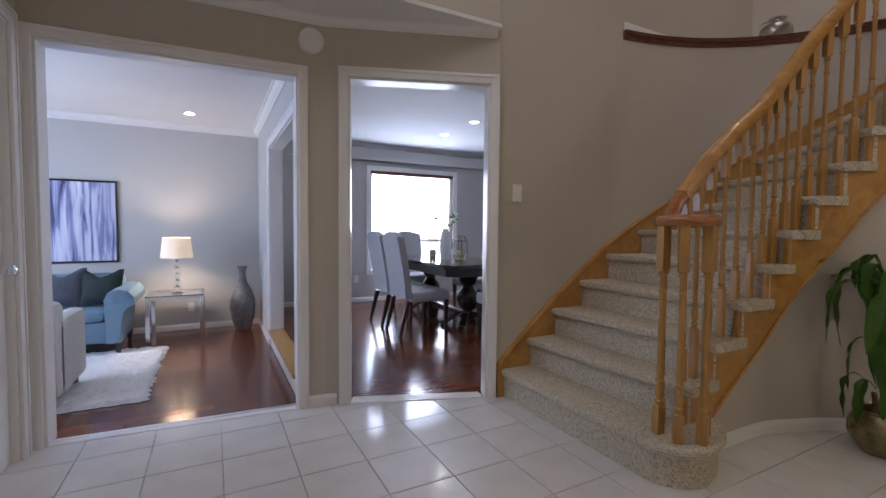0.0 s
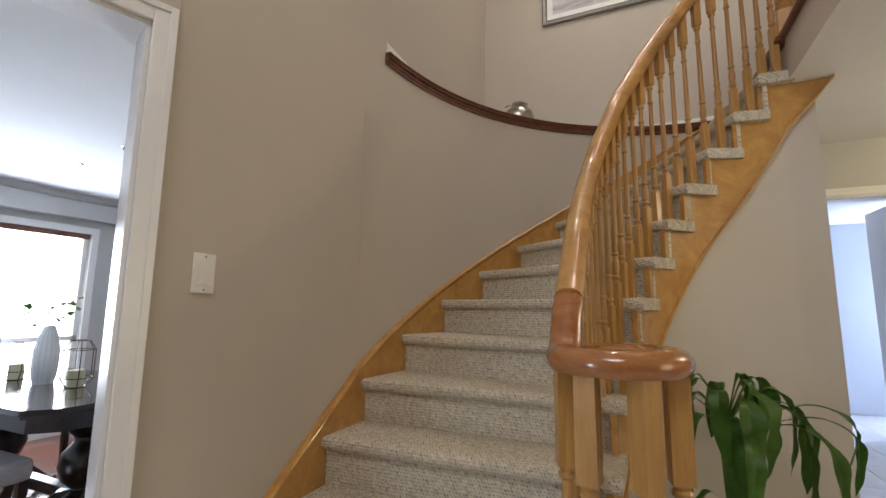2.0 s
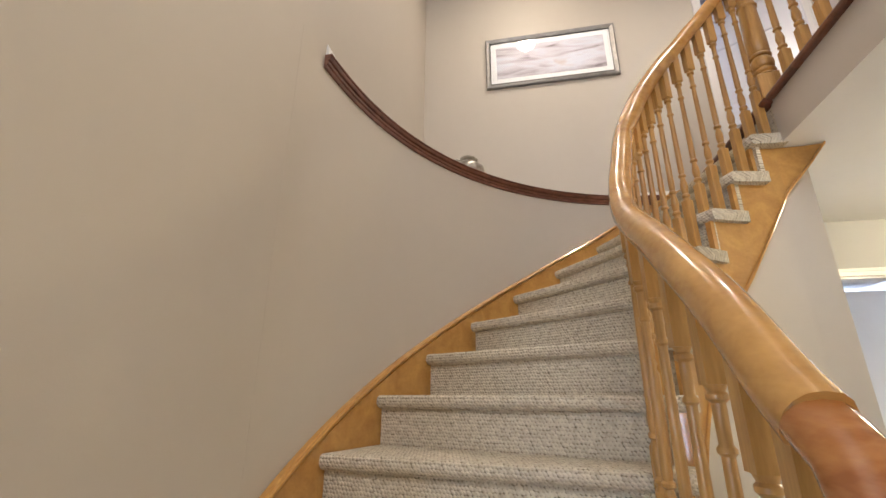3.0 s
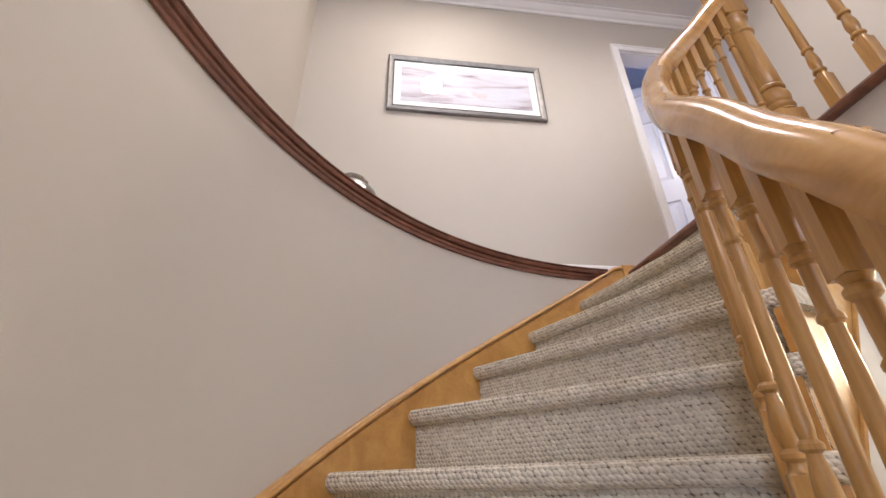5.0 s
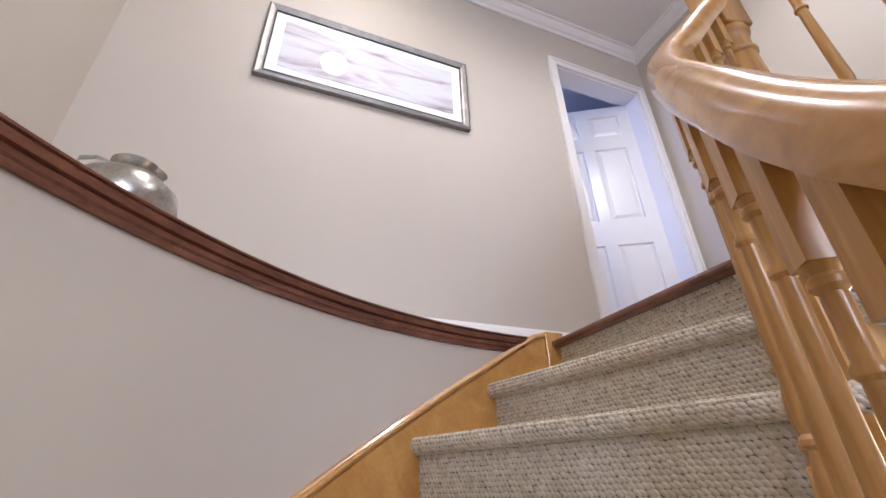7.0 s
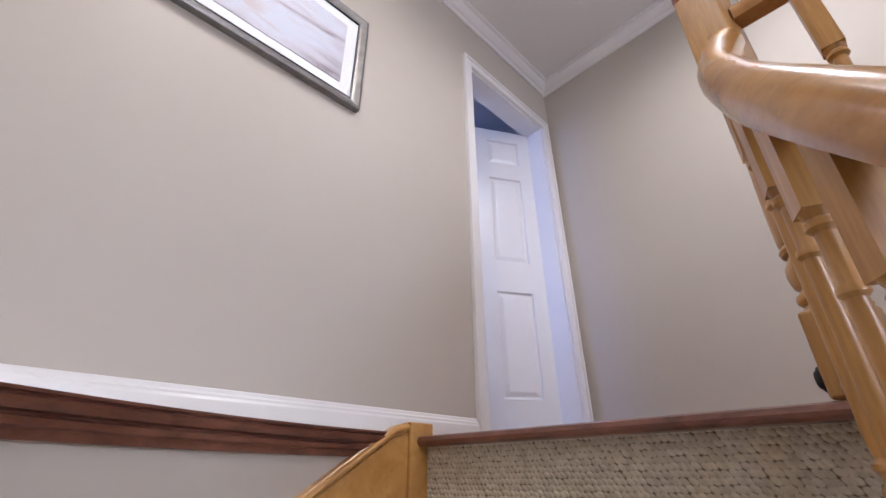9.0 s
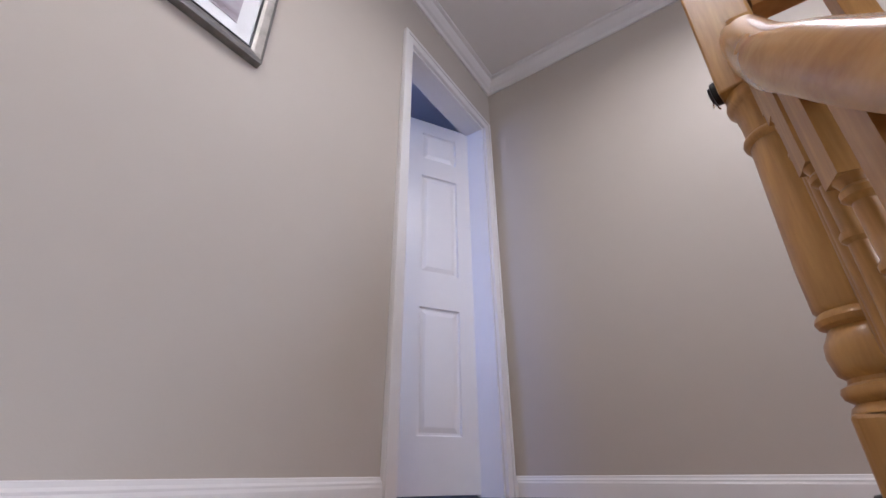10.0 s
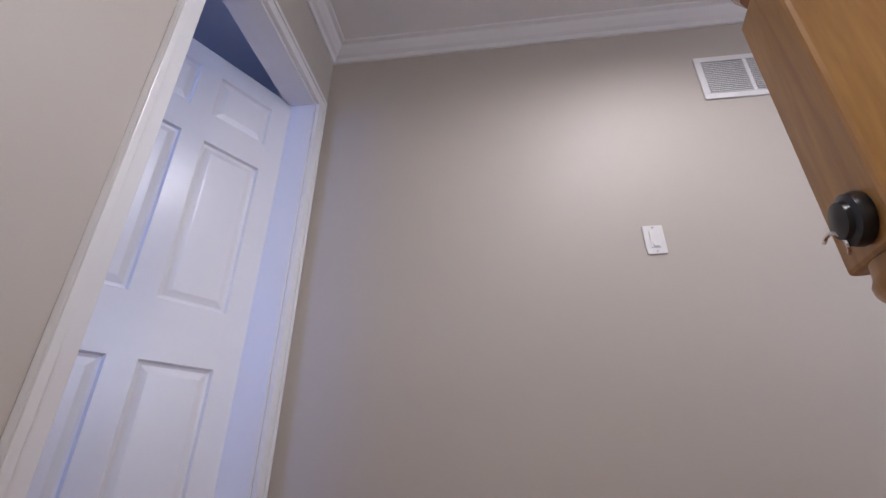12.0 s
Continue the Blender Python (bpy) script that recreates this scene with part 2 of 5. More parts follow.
def painting_mat(name, kind):
    m = mat(name, (0.5, 0.5, 0.55), 0.6)
    n, l = m.node_tree.nodes, m.node_tree.links
    b, mp = n["Principled BSDF"], next(x for x in n if x.type == "MAPPING")
    mp.inputs["Scale"].default_value = (6, 1, 0.5) if kind == "birch" else (1.3, 1.4, 6)
    ns = n.new("ShaderNodeTexNoise")
    ns.inputs["Scale"].default_value, ns.inputs["Detail"].default_value, ns.inputs["Distortion"].default_value = 2.2, 6, 0.5
    l.new(mp.outputs[0], ns.inputs["Vector"])
    r = n.new("ShaderNodeValToRGB")
    r.color_ramp.interpolation = "EASE"
    cols = [(0.0, (0.02, 0.025, 0.06)), (0.38, (0.05, 0.06, 0.14)), (0.47, (0.22, 0.25, 0.45)), (0.56, (0.55, 0.57, 0.72)), (0.7, (0.75, 0.75, 0.82))] if kind == "birch" else \
        [(0.0, (0.07, 0.055, 0.07)), (0.33, (0.17, 0.135, 0.15)), (0.39, (0.33, 0.285, 0.32)), (0.50, (0.46, 0.43, 0.48)), (0.58, (0.47, 0.49, 0.56)), (0.68, (0.44, 0.37, 0.37))]
    e = r.color_ramp.elements
    e[0].position, e[0].color = cols[0][0], (*cols[0][1], 1)
    e[1].position, e[1].color = cols[-1][0], (*cols[-1][1], 1)
    for p, c in cols[1:-1]:
        x = e.new(p)
        x.color = (*c, 1)
    l.new(ns.outputs[0], r.inputs[0]), l.new(r.outputs[0], b.inputs["Base Color"])
    return m


# ---- mesh helpers ----
def part(name, bm, material, parent=None, label="", smooth=False, kind=""):
    me = bpy.data.meshes.new(name)
    bmesh.ops.recalc_face_normals(bm, faces=bm.faces)
    bm.to_mesh(me)
    bm.free()
    me.materials.append(material)
    if smooth:
        me.shade_smooth()
        me.set_sharp_from_angle(angle=radians(38))
    ob = new(name, me)
    if parent:
        ob.parent = parent
    return tagged(ob, label, kind=kind)


def thing(name, p, label, category, group="", rz=0):
    ob = new(name)
    ob.empty_display_size = 0.1
    ob.matrix_world = pose(*p, rz=rz)
    return tagged(ob, label, category, group)


def lay_uv(bm, table):
    """Pile coordinates, in metres, skewed so that the knots stand in staggered rows."""
    layer = bm.loops.layers.uv.new("pile")
    for f in bm.faces:
        for c in f.loops:
            u, v = table.get(c.vert, (c.vert.co.x, c.vert.co.y))
            c[layer].uv = (u + 0.5 * v, v * 1.05)


def box(bm, x0, x1, y0, y1, z0, z1, bev=0.0, m=None, segs=2):
    c = bmesh.ops.create_cube(bm, size=1.0)
    vs = c["verts"]
    for v in vs:
        v.co = Vector(((x0 + x1) / 2 + v.co.x * (x1 - x0), (y0 + y1) / 2 + v.co.y * (y1 - y0), (z0 + z1) / 2 + v.co.z * (z1 - z0)))
    if bev:
        es = {e for v in vs for e in v.link_edges}
        g = bmesh.ops.bevel(bm, geom=list(es), offset=bev, segments=segs, affect="EDGES", profile=0.5)
        vs = list({v for f in g["faces"] for v in f.verts} | {v for v in vs if v.is_valid})
    if m is not None:
        bmesh.ops.transform(bm, matrix=m, verts=vs)
    return vs


def boxes(*specs, bev=0.0, m=None):
    bm = bmesh.new()
    for s in specs:
        box(bm, *s, bev=bev, m=m)
    return bm


def lathe(profile, segs=20, at=(0, 0, 0), bm=None):
    """profile: rows of (radius, z) from bottom to top."""
    bm = bm or bmesh.new()
    rings = []
    for r, z in profile:
        if r < 1e-5:
            rings.append([bm.verts.new((at[0], at[1], at[2] + z))])
        else:
            rings.append([bm.verts.new((at[0] + r * math.cos(a), at[1] + r * math.sin(a), at[2] + z)) for a in (2 * math.pi * i / segs for i in range(segs))])
    for a, b in zip(rings, rings[1:]):
        for i in range(segs):
            j = (i + 1) % segs
            if len(a) == 1 and len(b) == 1:
                continue
            if len(a) == 1:
                bm.faces.new((a[0], b[i], b[j]))
            elif len(b) == 1:
                bm.faces.new((a[i], a[j], b[0]))
            else:
                bm.faces.new((a[i], a[j], b[j], b[i]))
    if len(rings[0]) > 1:
        bm.faces.new(rings[0][::-1])
    if len(rings[-1]) > 1:
        bm.faces.new(rings[-1])
    return bm


def sweep(path, section, bm=None, tilt=False, closed=False, sizes=None):
    """Carry a section (side, up) along a path; side is to the right of the way. tilt: the section leans with the slope."""
    bm = bm or bmesh.new()
    P = [Vector(p) for p in path]
    rings = []
    for i, p in enumerate(P):
        a = P[i - 1] if (i > 0 or closed) else P[i]
        b = P[(i + 1) % len(P)] if (i < len(P) - 1 or closed) else P[i]
        t = (b - a).normalized()
        d1, d2 = (p - a), (b - p)
        side = Vector((t.y, -t.x, 0)).normalized()
        mitre = 1.0
        if 0 < i < len(P) - 1 or closed:
            h1, h2 = Vector((d1.x, d1.y, 0)), Vector((d2.x, d2.y, 0))
            if h1.length > 1e-6 and h2.length > 1e-6:
                mitre = 1 / max(0.4, math.cos(h1.angle(h2) / 2))
                tt = h1.normalized() + h2.normalized()
                side = Vector((tt.y, -tt.x, 0)).normalized()
        up = Vector((0, 0, 1))
        if tilt:
            up = side.cross(t).normalized()
            mitre = 1.0
        k = sizes[i] if sizes else 1.0
        rings.append([bm.verts.new(p + side * (s * mitre * k) + up * (u * k)) for s, u in section])
    n = len(section)
    pairs = list(zip(rings, rings[1:])) + ([(rings[-1], rings[0])] if closed else [])
    for a, b in pairs:
        for i in range(n):
            j = (i + 1) % n
            bm.faces.new((a[i], a[j], b[j], b[i]))
    if not closed:
        bm.faces.new(rings[0]), bm.faces.new(rings[-1][::-1])
    return bm


def prism(poly, z0, z1, bm=None):
    bm = bm or bmesh.new()
    lo = [bm.verts.new((x, y, z0)) for x, y in poly]
    hi = [bm.verts.new((x, y, z1)) for x, y in poly]
    bm.faces.new(lo[::-1]), bm.faces.new(hi)
    for i in range(len(poly)):
        j = (i + 1) % len(poly)
        bm.faces.new((lo[i], lo[j], hi[j], hi[i]))
    return bm


def wall(name, a, b, z0, z1, thick, holes=(), material=PAINT):
    """A wall whose visible face runs from a to b; its body lies to the left of that way. holes: (from, to, low, high) along it."""
    A, B = Vector((*a, 0)), Vector((*b, 0))
    L = (B - A).length
    m = Matrix.Translation(A) @ Matrix.Rotation(math.atan2(B.y - A.y, B.x - A.x), 4, "Z")
    bm, s = bmesh.new(), 0.0
    for h0, h1, lo, hi in sorted(holes):
        if h0 > s + 1e-4:
            box(bm, s, h0, 0, thick, z0, z1, m=m)
        if lo > z0 + 1e-3:
            box(bm, h0, h1, 0, thick, z0, lo, m=m)
        if hi < z1 - 1e-3:
            box(bm, h0, h1, 0, thick, hi, z1, m=m)
        s = h1
    if s < L - 1e-4:
        box(bm, s, L, 0, thick, z0, z1, m=m)
    return part(name, bm, material, kind="structure")


def casing(name, a, b, s0, s1, z0, z1, thick, wide=0.085, proud=0.018, both=True, jamb=0.012):
    """Door trim round the hole s0..s1 of a wall from a to b, with its jamb lining."""
    A, B = Vector((*a, 0)), Vector((*b, 0))
    m = Matrix.Translation(A) @ Matrix.Rotation(math.atan2(B.y - A.y, B.x - A.x), 4, "Z")
    door = thing(name, (0, 0, 0), "", "")
    tagged(door, "white painted door casing with moulded edges", "door frame", kind="structure")
    for front in ((True, False) if both else (True,)):
        y0, y1 = (-proud, 0) if front else (thick, thick + proud)
        yb = (-proud - 0.006, -proud) if front else (thick + proud, thick + proud + 0.006)
        for tag, (x0, x1, za, zb) in (("casing_side", (s0 - wide, s0, z0, z1 + wide)), ("casing_side", (s1, s1 + wide, z0, z1 + wide)), ("casing_head", (s0, s1, z1, z1 + wide))):
            bm = boxes((x0, x1, y0, y1, za, zb), bev=0.003, m=m)
            if tag == "casing_side":
                ox = x0 if x0 < s0 - 0.01 else x1 - 0.02
                box(bm, ox, ox + 0.02, yb[0], yb[1], za, zb, bev=0.002, m=m)
            else:
                box(bm, x0 - wide + 0.02, x1 + wide - 0.02, yb[0], yb[1], zb - 0.02, zb, bev=0.002, m=m)
            part(tag, bm, TRIM, door)
    part("jamb", boxes((s0, s0 + jamb, 0, thick, z0, z1), (s1 - jamb, s1, 0, thick, z0, z1), (s0 + jamb, s1 - jamb, 0, thick, z1 - jamb, z1), m=m), TRIM, door)
    return door, m


BASE_SEC = [(0, 0), (0.014, 0), (0.014, 0.075), (0.011, 0.085), (0.011, 0.092), (0.006, 0.10), (0.004, 0.112), (0, 0.115)]
CROWN_SEC = [(0, 0), (0.008, 0), (0.012, -0.0), (0.02, 0.018), (0.035, 0.028), (0.052, 0.05), (0.06, 0.066), (0.078, 0.07), (0.08, 0.08), (0, 0.08)]


def baseboard(name, path, z, tall=0.62):
    return part(name, sweep([(x, y, z) for x, y in path], [(s, u * tall) for s, u in BASE_SEC]), TRIM, kind="structure")


def crown(name, path, top, scale=1.0):
    return part(name, sweep([(x, y, top - 0.08 * scale) for x, y in path], [(s * scale, u * scale) for s, u in CROWN_SEC]), CROWN_PAINT, kind="structure")


def arc_pts(cx, cy, rx, ry, a0, a1, n):
    return [(cx + rx * math.cos(radians(a0 + (a1 - a0) * i / n)), cy + ry * math.sin(radians(a0 + (a1 - a0) * i / n))) for i in range(n + 1)]


# ---- stair lines ----
OUT = {1: (1.70, 3.315), 2: (1.92, 3.315), 3: (2.145, 3.315), 4: (2.41, 3.315)}
for k in range(5, 16):
    aa = radians(89 - 10 * (k - 5))
    OUT[k] = (CX + (RW - 0.025) * math.cos(aa), CY + (RW - 0.025) * math.sin(aa))
INN = {1: (1.70, 2.18), 2: (2.00, 2.18), 3: (2.20, 2.18), 4: (2.44, 2.18), 5: (2.68, 2.172), 6: (2.81, 2.142), 7: (2.94, 2.09), 8: (3.09, 2.03),
       9: (3.20, 1.955), 10: (3.30, 1.858), 11: (3.38, 1.744), 12: (3.43, 1.611), 13: (3.452, 1.485), 14: (3.46, 1.37), 15: (3.465, 1.25)}


def along(table, s):
    """A smooth point at the fractional step s of a table of step ends."""
    lo, hi = min(table), max(table)
    s = max(lo, min(hi, s))
    i = min(int(s), hi - 1)
    u = s - i
    P = [Vector(table[max(lo, min(hi, q))]) for q in (i - 1, i, i + 1, i + 2)]
    return 0.5 * ((2 * P[1]) + (P[2] - P[0]) * u + (2 * P[0] - 5 * P[1] + 4 * P[2] - P[3]) * u * u + (3 * P[1] - P[0] - 3 * P[2] + P[3]) * u ** 3)


def offset_inner(s, d):
    """The inner line of the stair, moved d into the treads."""
    a, b = along(INN, s - 0.15), along(INN, s + 0.15)
    t = (b - a).normalized()
    p = along(INN, s)
    return Vector((p.x - t.y * d, p.y + t.x * d))


# ---- the shell ----
F_LD = ((-0.97, 3.820), (0.60, 3.722))
F_DD = ((0.60, 3.722), (1.665, 3.335))
T_W = 0.12


def seg_len(w):
    return (Vector(w[1]) - Vector(w[0])).length


wall("wall_north_1", *F_LD, SUNK, LOW_CEIL + 0.24, T_W, [(0.150, 1.41, SUNK, 2.085)])
wall("wall_north_2", *F_DD, SUNK, LOW_CEIL + 0.24, T_W, [(0.143, 1.067, SUNK, 2.105)])
casing("door_frame_1", *F_LD, 0.150, 1.41, 0.0, 2.085, T_W, wide=0.055)
casing("door_frame_2", *F_DD, 0.143, 1.067, 0.0, 2.105, T_W, wide=0.06)
wall("wall_west", (WEST, SOUTH), (WEST, 3.82), 0, TOP_CEIL, T_W, [(4.63, 5.40, 0, 2.10)])
casing("door_frame_6", (WEST, SOUTH), (WEST, 3.82), 4.63, 5.40, 0, 2.10, T_W, wide=0.065, both=False)
wall("wall_south", (5.0, SOUTH), (WEST - 0.12, SOUTH), 0, LOW_CEIL, T_W)
wall("wall_south_upper", (EAST + 0.12, HALL_S), (WEST - 0.12, HALL_S), UP, TOP_CEIL, T_W)
wall("wall_north_upper", (WEST - 0.12, NORTH), (EAST + 0.12, NORTH), UP, TOP_CEIL, T_W)
wall("wall_north_band", (1.665, NORTH), (CX + 0.21, NORTH), 0, UP, T_W)
part("wall_over_doors", boxes((WEST, 1.665, NORTH, NORTH + T_W, LOW_CEIL + 0.001, UP)), PAINT, kind="structure")

# curved wall under the ledge
arc = [(x, y if x > CX + 0.19 else NORTH - 0.0005) for x, y in arc_pts(CX, CY, RW, RW, 90, 0, 40)] + [(CX + RW, EDGE)]
part("wall_curved", sweep([(x, y, 0) for x, y in arc], [(0, 0), (0, UP - 0.0035), (-0.05, UP - 0.0035), (-0.05, 0)]), PAINT, smooth=True, kind="structure")

# east wall of the upper hall with the bedroom door
E_A, E_B = (EAST, NORTH), (EAST, -0.2)
D0, D1 = NORTH - 0.991, NORTH - 0.270
wall("wall_east_upper", E_A, E_B, UP - 0.24, TOP_CEIL, T_W, [(D0, D1, UP, UP + 2.0)])
casing("door_frame_3", E_A, E_B, D0, D1, UP, UP + 2.0, T_W, wide=0.06)

# upper floor and its edge
part("upper_floor_deck", boxes((WEST, EAST + 0.0, HALL_S - 0.1, EDGE - 0.012, LOW_CEIL + 0.004, UP - 0.02)), PAINT, kind="structure")
deck_ledge = [(CX + RW, EDGE)] + arc_pts(CX, CY, RW, RW, 0, 84.5, 40) + [(EAST, NORTH), (EAST, EDGE)]
part("ledge_shelf", prism(deck_ledge, UP - 0.003, UP + 0.002), TRIM, kind="structure")
LEDGE_SEC = [(0.000, -0.002), (0.010, -0.002), (0.012, 0.006), (0.012, 0.012), (0.019, 0.016), (0.021, 0.026), (0.014, 0.0295), (0.014, 0.032), (0.025, 0.035), (0.029, 0.042), (0.030, 0.050), (0.025, 0.053), (0.025, 0.055), (0.032, 0.057), (0.033, 0.062), (0.000, 0.063)]
part("ledge_moulding", sweep([(x, y, UP - 0.058) for x, y in [(CX + 0.17, NORTH - 0.008)] + arc_pts(CX, CY, RW, RW, 84, 3, 44)], LEDGE_SEC), MAHOG, smooth=True, kind="structure")
part("ceiling_lower_hall", boxes((WEST - 0.1, 5.0, SOUTH, EDGE, LOW_CEIL, LOW_CEIL + 0.003)), CEIL, kind="structure")
part("ceiling_foyer_strip", prism([(WEST, 3.83), (0.60, 3.73), (1.64, NORTH + 0.006), (1.64, NORTH - 0.05), (WEST, NORTH - 0.05)], LOW_CEIL - 0.005, LOW_CEIL + 0.02), CEIL, kind="structure")
part("ceiling_top", boxes((WEST - 0.12, EAST + 0.12, HALL_S - 0.12, NORTH + 0.12, TOP_CEIL, TOP_CEIL + 0.1)), CEIL, kind="structure")
crown("crown_upper", [(WEST, NORTH), (EAST, NORTH), (EAST, HALL_S), (WEST, HALL_S)], TOP_CEIL)
crown("crown_foyer", [(WEST, 3.82), (0.60, 3.722), (1.64, 3.343)], LOW_CEIL, 0.7)
part("fascia_trim", boxes((WEST, 3.47, EDGE - 0.0115, EDGE + 0.0005, LOW_CEIL + 0.0005, UP - 0.02)), PAINT, kind="structure")
baseboard("baseboard_upper_1", [(CX + 0.19, NORTH), (EAST, NORTH), (EAST, NORTH - D0 + 0.06)], UP + 0.002, 0.70)
baseboard("baseboard_upper_2", [(EAST, HALL_S + 0.045), (EAST, HALL_S), (WEST, HALL_S)], UP, 0.70)
baseboard("baseboard_foyer_1", [(0.49, 3.729), (0.60, 3.722), (0.665, 3.698)], 0)
baseboard("baseboard_foyer_2", [(WEST, 3.768), (WEST, 3.813)], 0)
baseboard("baseboard_foyer_3", [(WEST, SOUTH), (WEST, SOUTH + 4.56)], 0)

# niche wall under the open side, topped by the slope of the stair
bm = bmesh.new()
cols = []
for i in range(61):
    s = 1.6 + (14.05 - 1.6) * i / 60
    o = 0.035 + 0.05 * max(0, min(1, (s - 11) / 3))
    p, q = offset_inner(s, o), offset_inner(s, o + 0.07)
    top = max(0.02, min(LOW_CEIL, RISE * s - 0.40))
    cols.append([bm.verts.new((*p, 0)), bm.verts.new((*p, top)), bm.verts.new((*q, top)), bm.verts.new((*q, 0))])
p, q = Vector((3.545, 1.24)), Vector((3.62, 1.24))
cols.append([bm.verts.new((*p, 0)), bm.verts.new((*p, LOW_CEIL)), bm.verts.new((*q, LOW_CEIL)), bm.verts.new((*q, 0))])
for a, b in zip(cols, cols[1:]):
    for i in range(4):
        j = (i + 1) % 4
        bm.faces.new((a[i], a[j], b[j], b[i]))
bm.faces.new(cols[0]), bm.faces.new(cols[-1][::-1])
part("wall_niche", bm, PAINT, smooth=True, kind="structure")
wall("wall_understair", (4.61, 1.24), (3.60, 1.24), 0, LOW_CEIL, -0.1)
niche_line = [tuple(offset_inner(2.2 + (14.0 - 2.2) * i / 50, 0.035 + 0.05 * max(0, (i * 0.236 - 8.8) / 3))) for i in range(51)] + [(3.545, 1.24)]
baseboard("baseboard_niche", niche_line, 0)

# ground floor beyond the stair
wall("wall_hall_east", (4.60, 1.24), (4.60, SOUTH), 0, LOW_CEIL, T_W, [(0.06, 2.2, 0, 2.08)], PAINT_COOL)
casing("door_frame_4", (4.60, 1.24), (4.60, SOUTH), 0.06, 2.2, 0, 2.08, T_W, wide=0.05)
wall("wall_kitchen_north", (4.72, 1.55), (8.45, 1.55), 0, 2.7, T_W, (), PAINT_COOL)
wall("wall_kitchen_east", (8.45, 1.55), (8.45, -5.0), 0, 2.7, T_W, [(2.50, 3.42, 0.85, 2.08)], PAINT_PALE)
part("kitchen_corner_trim", boxes((8.35, 8.447, 0.09, 0.22, 0, 2.495), bev=0.004), TRIM, kind="structure")
kwin = thing("window_5", (8.45, -0.95, 0.85), "bright kitchen window with a white frame and a dark blind at its top", "window")
for nm, c, mt in (("window_frame", (-0.02, 0.06, -0.92, -0.88, 0, 1.23), TRIM), ("window_frame", (-0.02, 0.06, -0.04, 0, 0, 1.23), TRIM), ("window_frame", (-0.02, 0.06, -0.88, -0.04, 1.19, 1.23), TRIM), ("window_sill", (-0.05, 0.06, -0.95, 0.03, -0.03, 0), TRIM), ("mullion", (0.01, 0.04, -0.88, -0.04, 0.55, 0.585), TRIM), ("blind", (-0.035, -0.022, -0.88, -0.04, 1.02, 1.22), ESPRESSO)):
    part(nm, boxes(c), mt, kwin)
panel = thing("tall_kitchen_cabinet", (6.5, -0.25, 0), "tall white painted kitchen cabinet with two doors", "cabinet")
part("body", boxes((0.022, 0.62, -0.9, 0, 0.0, 2.38)), TRIM, panel)
for z0, z1 in ((0.10, 1.30), (1.304, 2.37)):
    dr = part("door", boxes((0.0, 0.020, -0.896, -0.004, z0, z1), bev=0.002), TRIM, panel)
    part("handle", boxes((-0.03, -0.018, -0.83, -0.818, (z0 + z1) / 2 - 0.1, (z0 + z1) / 2 + 0.1), (-0.02, 0.0, -0.83, -0.818, (z0 + z1) / 2 - 0.1, (z0 + z1) / 2 - 0.088), (-0.02, 0.0, -0.83, -0.818, (z0 + z1) / 2 + 0.088, (z0 + z1) / 2 + 0.1)), CHROME, dr, "steel bar handle")
wall("wall_kitchen_south", (8.45, -5.0), (4.6, -5.0), 0, 2.7, T_W, (), PAINT_COOL)
part("ceiling_kitchen", boxes((4.6, 8.6, -5.1, 1.7, 2.5, 2.6)), CEIL, kind="structure")

# living room
wall("wall_living_north", (-3.5, 7.47), (0.56, 7.47), SUNK, LOW_CEIL, T_W, (), PAINT_COOL)
wall("wall_living_west", (-3.5, 3.9), (-3.5, 7.47), SUNK, LOW_CEIL, T_W, [(0.7, 2.7, 0.5, 2.1)])
wall("wall_living_south", (WEST - 0.12, 3.94), (-3.5, 3.94), SUNK, LOW_CEIL, T_W, (), PAINT_COOL)
wall("wall_partition", (0.53, 3.86), (0.53, 7.47), SUNK, LOW_CEIL, -0.12, [(0.55, 2.25, SUNK, 2.02)], PAINT_COOL)
casing("door_frame_5", (0.53, 7.47), (0.53, 3.86), 3.61 - 2.25, 3.61 - 0.55, 0, 2.02, 0.12)
part("partition_step", boxes((0.50, 0.68, 4.41, 6.11, -0.035, 0.0), bev=0.006), OAK, kind="structure")
part("partition_riser", boxes((0.53, 0.65, 4.41, 6.11, SUNK, -0.035)), TRIM, kind="structure")
baseboard("baseboard_living", [(-3.5, 7.47), (0.53, 7.47), (0.53, 6.20)], SUNK)
part("ceiling_living", boxes((-3.6, 0.65, 3.85, 7.6, LOW_CEIL, LOW_CEIL + 0.1)), CEIL, kind="structure")
crown("crown_living", [(-3.5, 3.95), (-3.5, 7.47), (0.53, 7.47), (0.53, 3.9)], LOW_CEIL)

# dining room
WX0, WX1, WZ0, WZ1 = 2.16, 3.64, 0.47, 2.06
wall("wall_dining_north", (0.65, 7.52), (5.3, 7.52), 0, LOW_CEIL, T_W, [(WX0 - 0.65, WX1 - 0.65, WZ0, WZ1)], PAINT_COOL)
wall("wall_dining_east", (5.3, 7.52), (5.3, 3.4), 0, LOW_CEIL, T_W, (), PAINT_COOL)
part("ceiling_dining", boxes((0.65, 5.4, 3.38, 7.64, LOW_CEIL, LOW_CEIL + 0.1)), CEIL, kind="structure")
crown("crown_dining", [(0.65, 4.0), (0.65, 7.52), (5.3, 7.52), (5.3, 3.4)], LOW_CEIL)
part("dining_bulkhead", boxes((0.65, 5.3, 7.40, 7.52, 2.20, LOW_CEIL - 0.081)), PAINT_COOL, kind="structure")
baseboard("baseboard_dining", [(0.66, 6.3), (0.66, 7.52), (5.3, 7.52)], 0)


